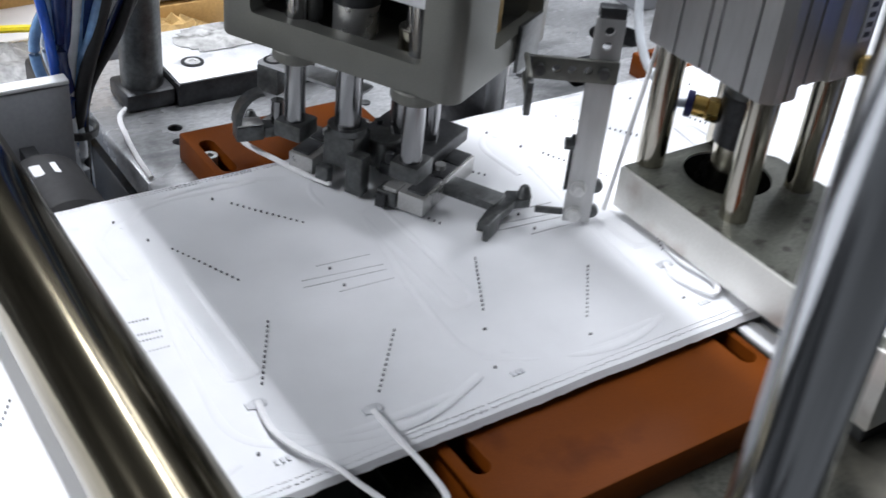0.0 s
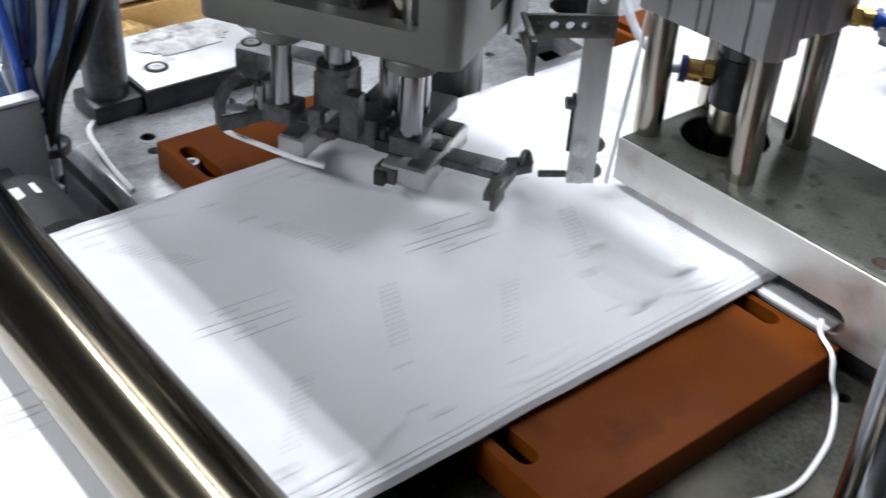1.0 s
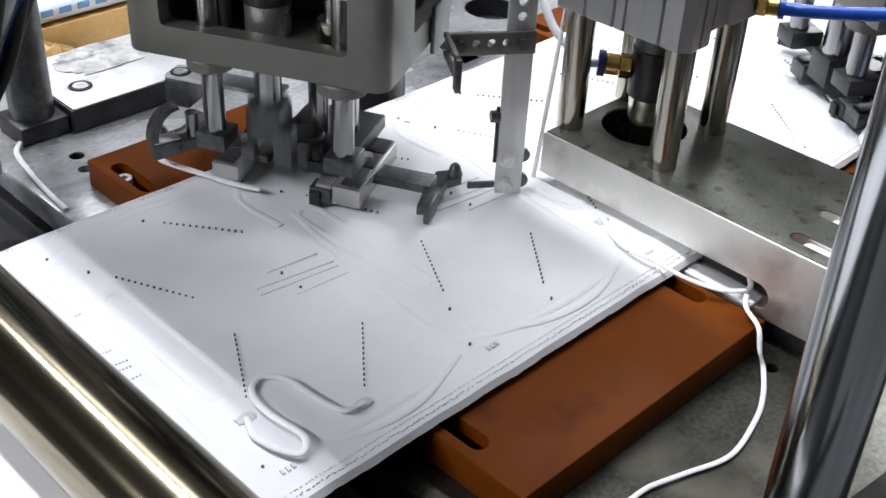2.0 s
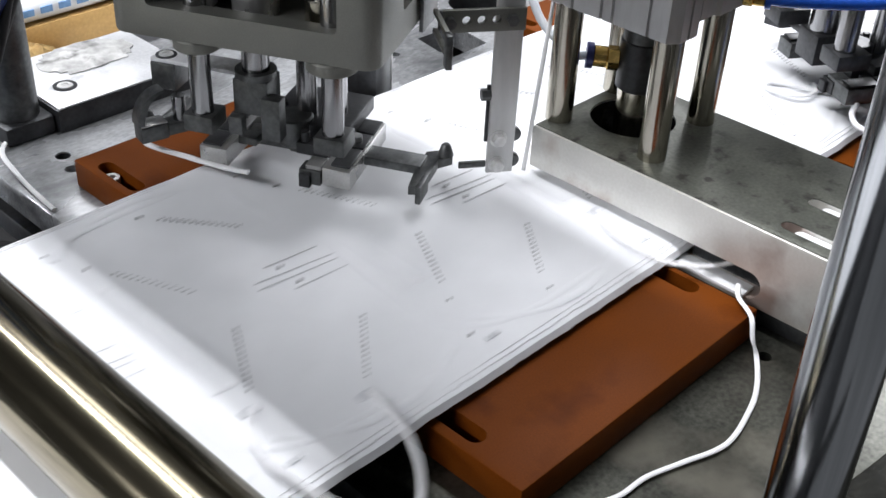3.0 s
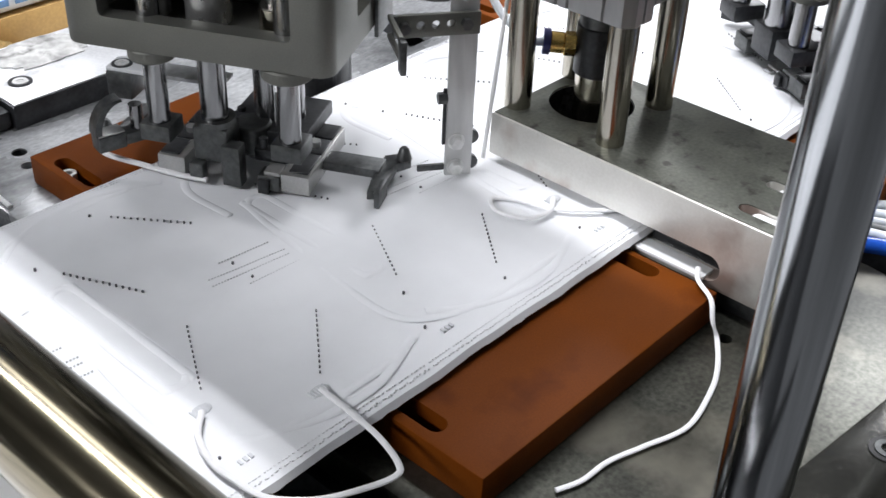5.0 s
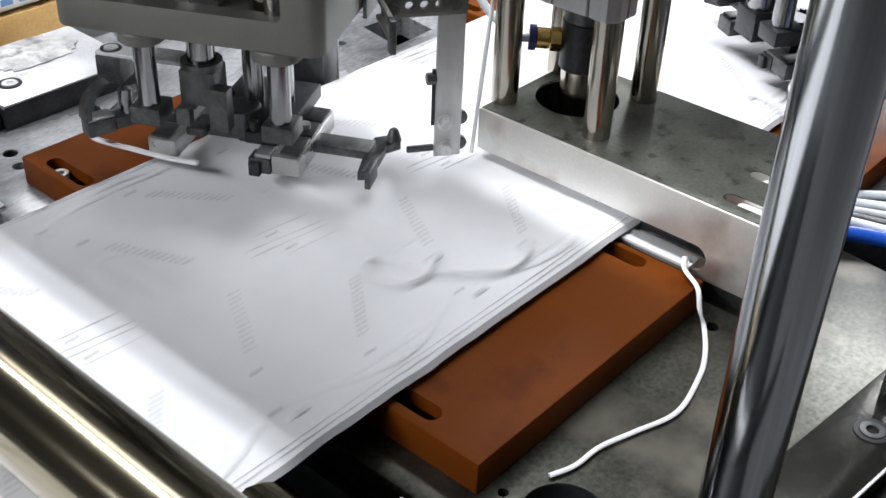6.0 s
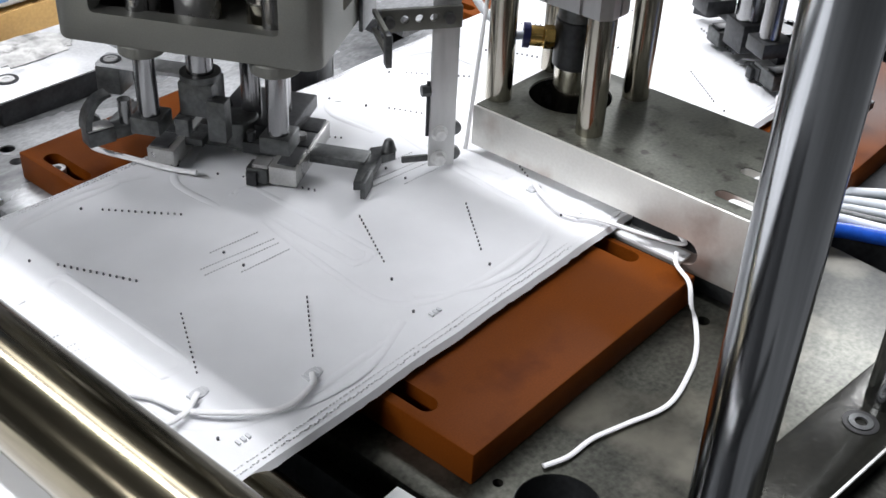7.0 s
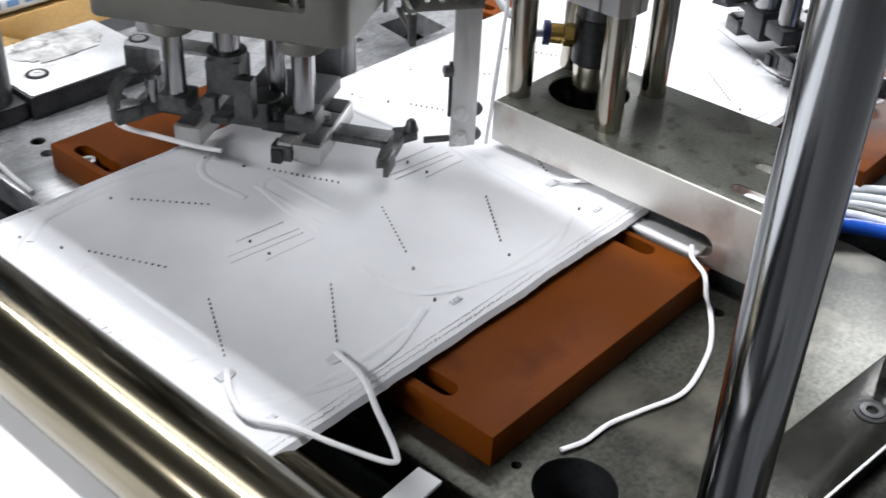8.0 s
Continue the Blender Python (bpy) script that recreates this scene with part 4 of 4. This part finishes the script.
for cx, cy in ((-0.034, 0.057), (0.014, 0.028)):
    weld_bm = prism([(cx + 0.0055 * math.cos(a * math.pi / 8), cy + 0.0034 * math.sin(a * math.pi / 8)) for a in range(16)], -0.0005, 0.0008)
    for k in range(6):
        box(cx - 0.0055 + 0.0018 * k, cx - 0.0050 + 0.0018 * k, cy - 0.0026, cy + 0.0026, -0.0002, 0.0011, bm=weld_bm)
    weld_mesh.append(finish(weld_bm, "weld_mark", FAINT, False))


def piece(name, me, x):
    ob = new(name, me)
    if name not in ("ear_loop", "embossed_seam"):
        tagged(ob, kind="stuff")
    ob.parent = web
    ob.matrix_basis = pose(XC + x, 0, 0)
    return ob


# cord loops, each with its own fall
LIE_A = [(0.013, 0.026), (0.001, 0.028), (-0.003, 0.045), (-0.004, 0.065), (-0.013, 0.075), (-0.023, 0.067), (-0.026, 0.049), (-0.024, 0.026), (-0.033, 0.019), (-0.040, 0.040), (-0.035, 0.056)]
LIE_B = [(-0.036, 0.055), (-0.051, 0.047), (-0.067, 0.051), (-0.072, 0.070), (-0.062, 0.082), (-0.053, 0.070), (-0.047, 0.048), (-0.032, 0.029), (-0.015, 0.017), (0.005, 0.020), (0.013, 0.027)]
HANG_A = [(0.015, 0.027), (0.012, 0.004), (0.003, -0.018), (-0.010, -0.034), (-0.022, -0.041), (-0.036, -0.031), (-0.045, -0.012), (-0.050, 0.006), (-0.051, 0.022), (-0.045, 0.040), (-0.033, 0.057)]
HANG_B = [(-0.033, 0.058), (-0.044, 0.041), (-0.049, 0.023), (-0.038, 0.004), (-0.029, -0.018), (-0.018, -0.041), (-0.011, -0.037), (0.000, -0.015), (0.010, 0.006), (0.015, 0.030)]
HANG_C = [(-0.036, 0.054), (-0.048, 0.041), (-0.054, 0.023), (-0.053, 0.009), (-0.049, -0.007), (-0.033, -0.022), (-0.013, -0.031), (0.002, -0.035), (0.008, -0.031), (0.012, -0.015), (0.013, 0.005), (0.014, 0.027)]
HANG_D = [(-0.034, 0.056), (-0.037, 0.035), (-0.032, 0.017), (-0.022, 0.002), (-0.015, -0.015), (-0.005, -0.035), (0.007, -0.044), (0.016, -0.035), (0.016, -0.017), (0.013, 0.006), (0.013, 0.026)]
LIE_C = [(-0.033, 0.057), (-0.029, 0.046), (-0.017, 0.037), (0.004, 0.020), (0.026, 0.011), (0.046, 0.010), (0.052, 0.018), (0.036, 0.026), (0.014, 0.028)]
FALLS = {0: HANG_D, 2: LIE_A, 4: HANG_A, 6: HANG_C, 8: LIE_B, 10: HANG_B, -2: LIE_A, 12: LIE_C, 14: HANG_A}


def loop_z(x, y, k):
    return 0.0030 + 0.0012 * math.sin(k * 1.1) if y > 0.004 else max(-0.0035, 0.0025 + (y - 0.004) * 0.15)


for i in range(FIRST, LAST):
    x = PITCH * i
    for me in line_mesh:
        piece("piercing_line", me, x)
    for me in nose_mesh:
        piece("nose_stitching", me, x)
    piece("register_dots", dot_mesh, x)
    for me in seam_mesh:
        piece("embossed_seam", me, x)
    piece("stamped_code", code_mesh, x)
    piece("edge_stitching", edge_mesh, x)
    if i in FALLS:
        for me in weld_mesh:
            piece("weld_mark", me, x)
        pts = [(px, py, loop_z(px, py, k)) for k, (px, py) in enumerate(FALLS[i])]
        lp = piece("ear_loop", finish(sweep(pts, 0.0017, 10, flat=0.65, steps=10), "ear_loop", CORD), x)
        tagged(lp, "white elastic ear loop")
    else:
        piece("register_dots", bare_mesh, x)

# ---- loose cords on the bed ----
tagged(part("ear_cord", sweep([(0.490, -0.044, -0.003), (0.483, -0.049, -0.006), (0.475, -0.0625, -0.008), (0.4705, -0.0685, -0.018), (0.469, -0.074, -0.0275), (0.450, -0.086, -0.028), (0.430, -0.094, -0.028), (0.398, -0.100, -0.028), (0.370, -0.092, -0.028), (0.349, -0.0855, -0.028), (0.330, -0.084, -0.028), (0.316, -0.079, -0.028)], 0.0015, 12, flat=0.6), CORD), "white elastic cord trailing over the orange block onto the bed", "elastic cord", "elastic cords")


# ---- what moves ----
CYCLE = 1.65


def motions():
    """Web advances, head strokes, clamp swings; one work cycle every 1.65 s."""
    step = 2 * PITCH
    rows = [(0.0, 0)]
    for k in range(5):
        t0 = 0.90 + CYCLE * k
        for f, s in ((-0.10, 0.0), (-0.03, 0.03), (0.10, 0.26), (0.30, 0.57), (0.42, 0.94), (0.47, 1.0)):
            rows.append((t0 + f, k + s))
    rows.append((8.0, 5))
    walk(web, [(t, pose(-step * s, 0, 0)) for t, s in rows if t < 8.0 or s == 5])

    up = 0.0102
    rows = [(0.0, 0.0), (0.40, 0.0), (0.5, 0.004), (0.62, up)]
    for k in range(5):
        t = CYCLE * k
        rows += [(1.495 + t, up), (1.56 + t, 0.0), (2.07 + t, 0.0), (2.24 + t, up)]
    rows = [r for r in rows if r[0] < 8.0] + [(8.0, up)]
    walk(head, [(t, pose(HX, HY, z, 0, 0, HT)) for t, z in rows])
    x2, y2, turn2 = SECOND_AT
    walk(second, [(t, pose(x2, y2, z, 0, 0, turn2)) for t, z in rows])

    rows = [(0.0, 0.0), (0.25, 0.0), (0.36, 0.026)]
    for k in range(4):
        t = CYCLE * k
        rows += [(1.52 + t, 0.026), (1.62 + t, 0.0), (1.92 + t, 0.0), (2.03 + t, 0.026)]
    rows.append((8.0, 0.026))
    walk(pusher, [(t, pose(0, 0, z)) for t, z in rows])

    # plungers and finger bracket press down once in each cycle
    rows = [(0.0, 0.0)]
    for go, low, leave, high in ((0.12, 0.18, 0.26, 0.34), (1.77, 1.84, 1.90, 1.97), (3.33, 3.39, 3.62, 3.69), (5.06, 5.12, 5.14, 5.19), (6.74, 6.79, 6.83, 6.88)):
        rows += [(go, 0.0), (low, -0.0215), (leave, -0.0215), (high, 0.0)]
    rows.append((8.0, 0.0))
    for ob in (foot_a, foot_b, bracket):
        walk(ob, [(t, pose(0, 0, z)) for t, z in rows])

    rows = [(0.0, 0)]
    for k in range(5):
        t0 = 0.69 + CYCLE * k
        for f, s in ((0.0, 0), (0.07, 20), (0.14, 80), (0.21, 145), (0.28, 180)):
            rows.append((t0 + f, 180 * k + s))
    rows.append((8.0, 900))
    for ob in (rotor, second_rotor):
        walk(ob, [(t, pose(*ROTOR_AT, 0, 0, a)) for t, a in rows])


motions()
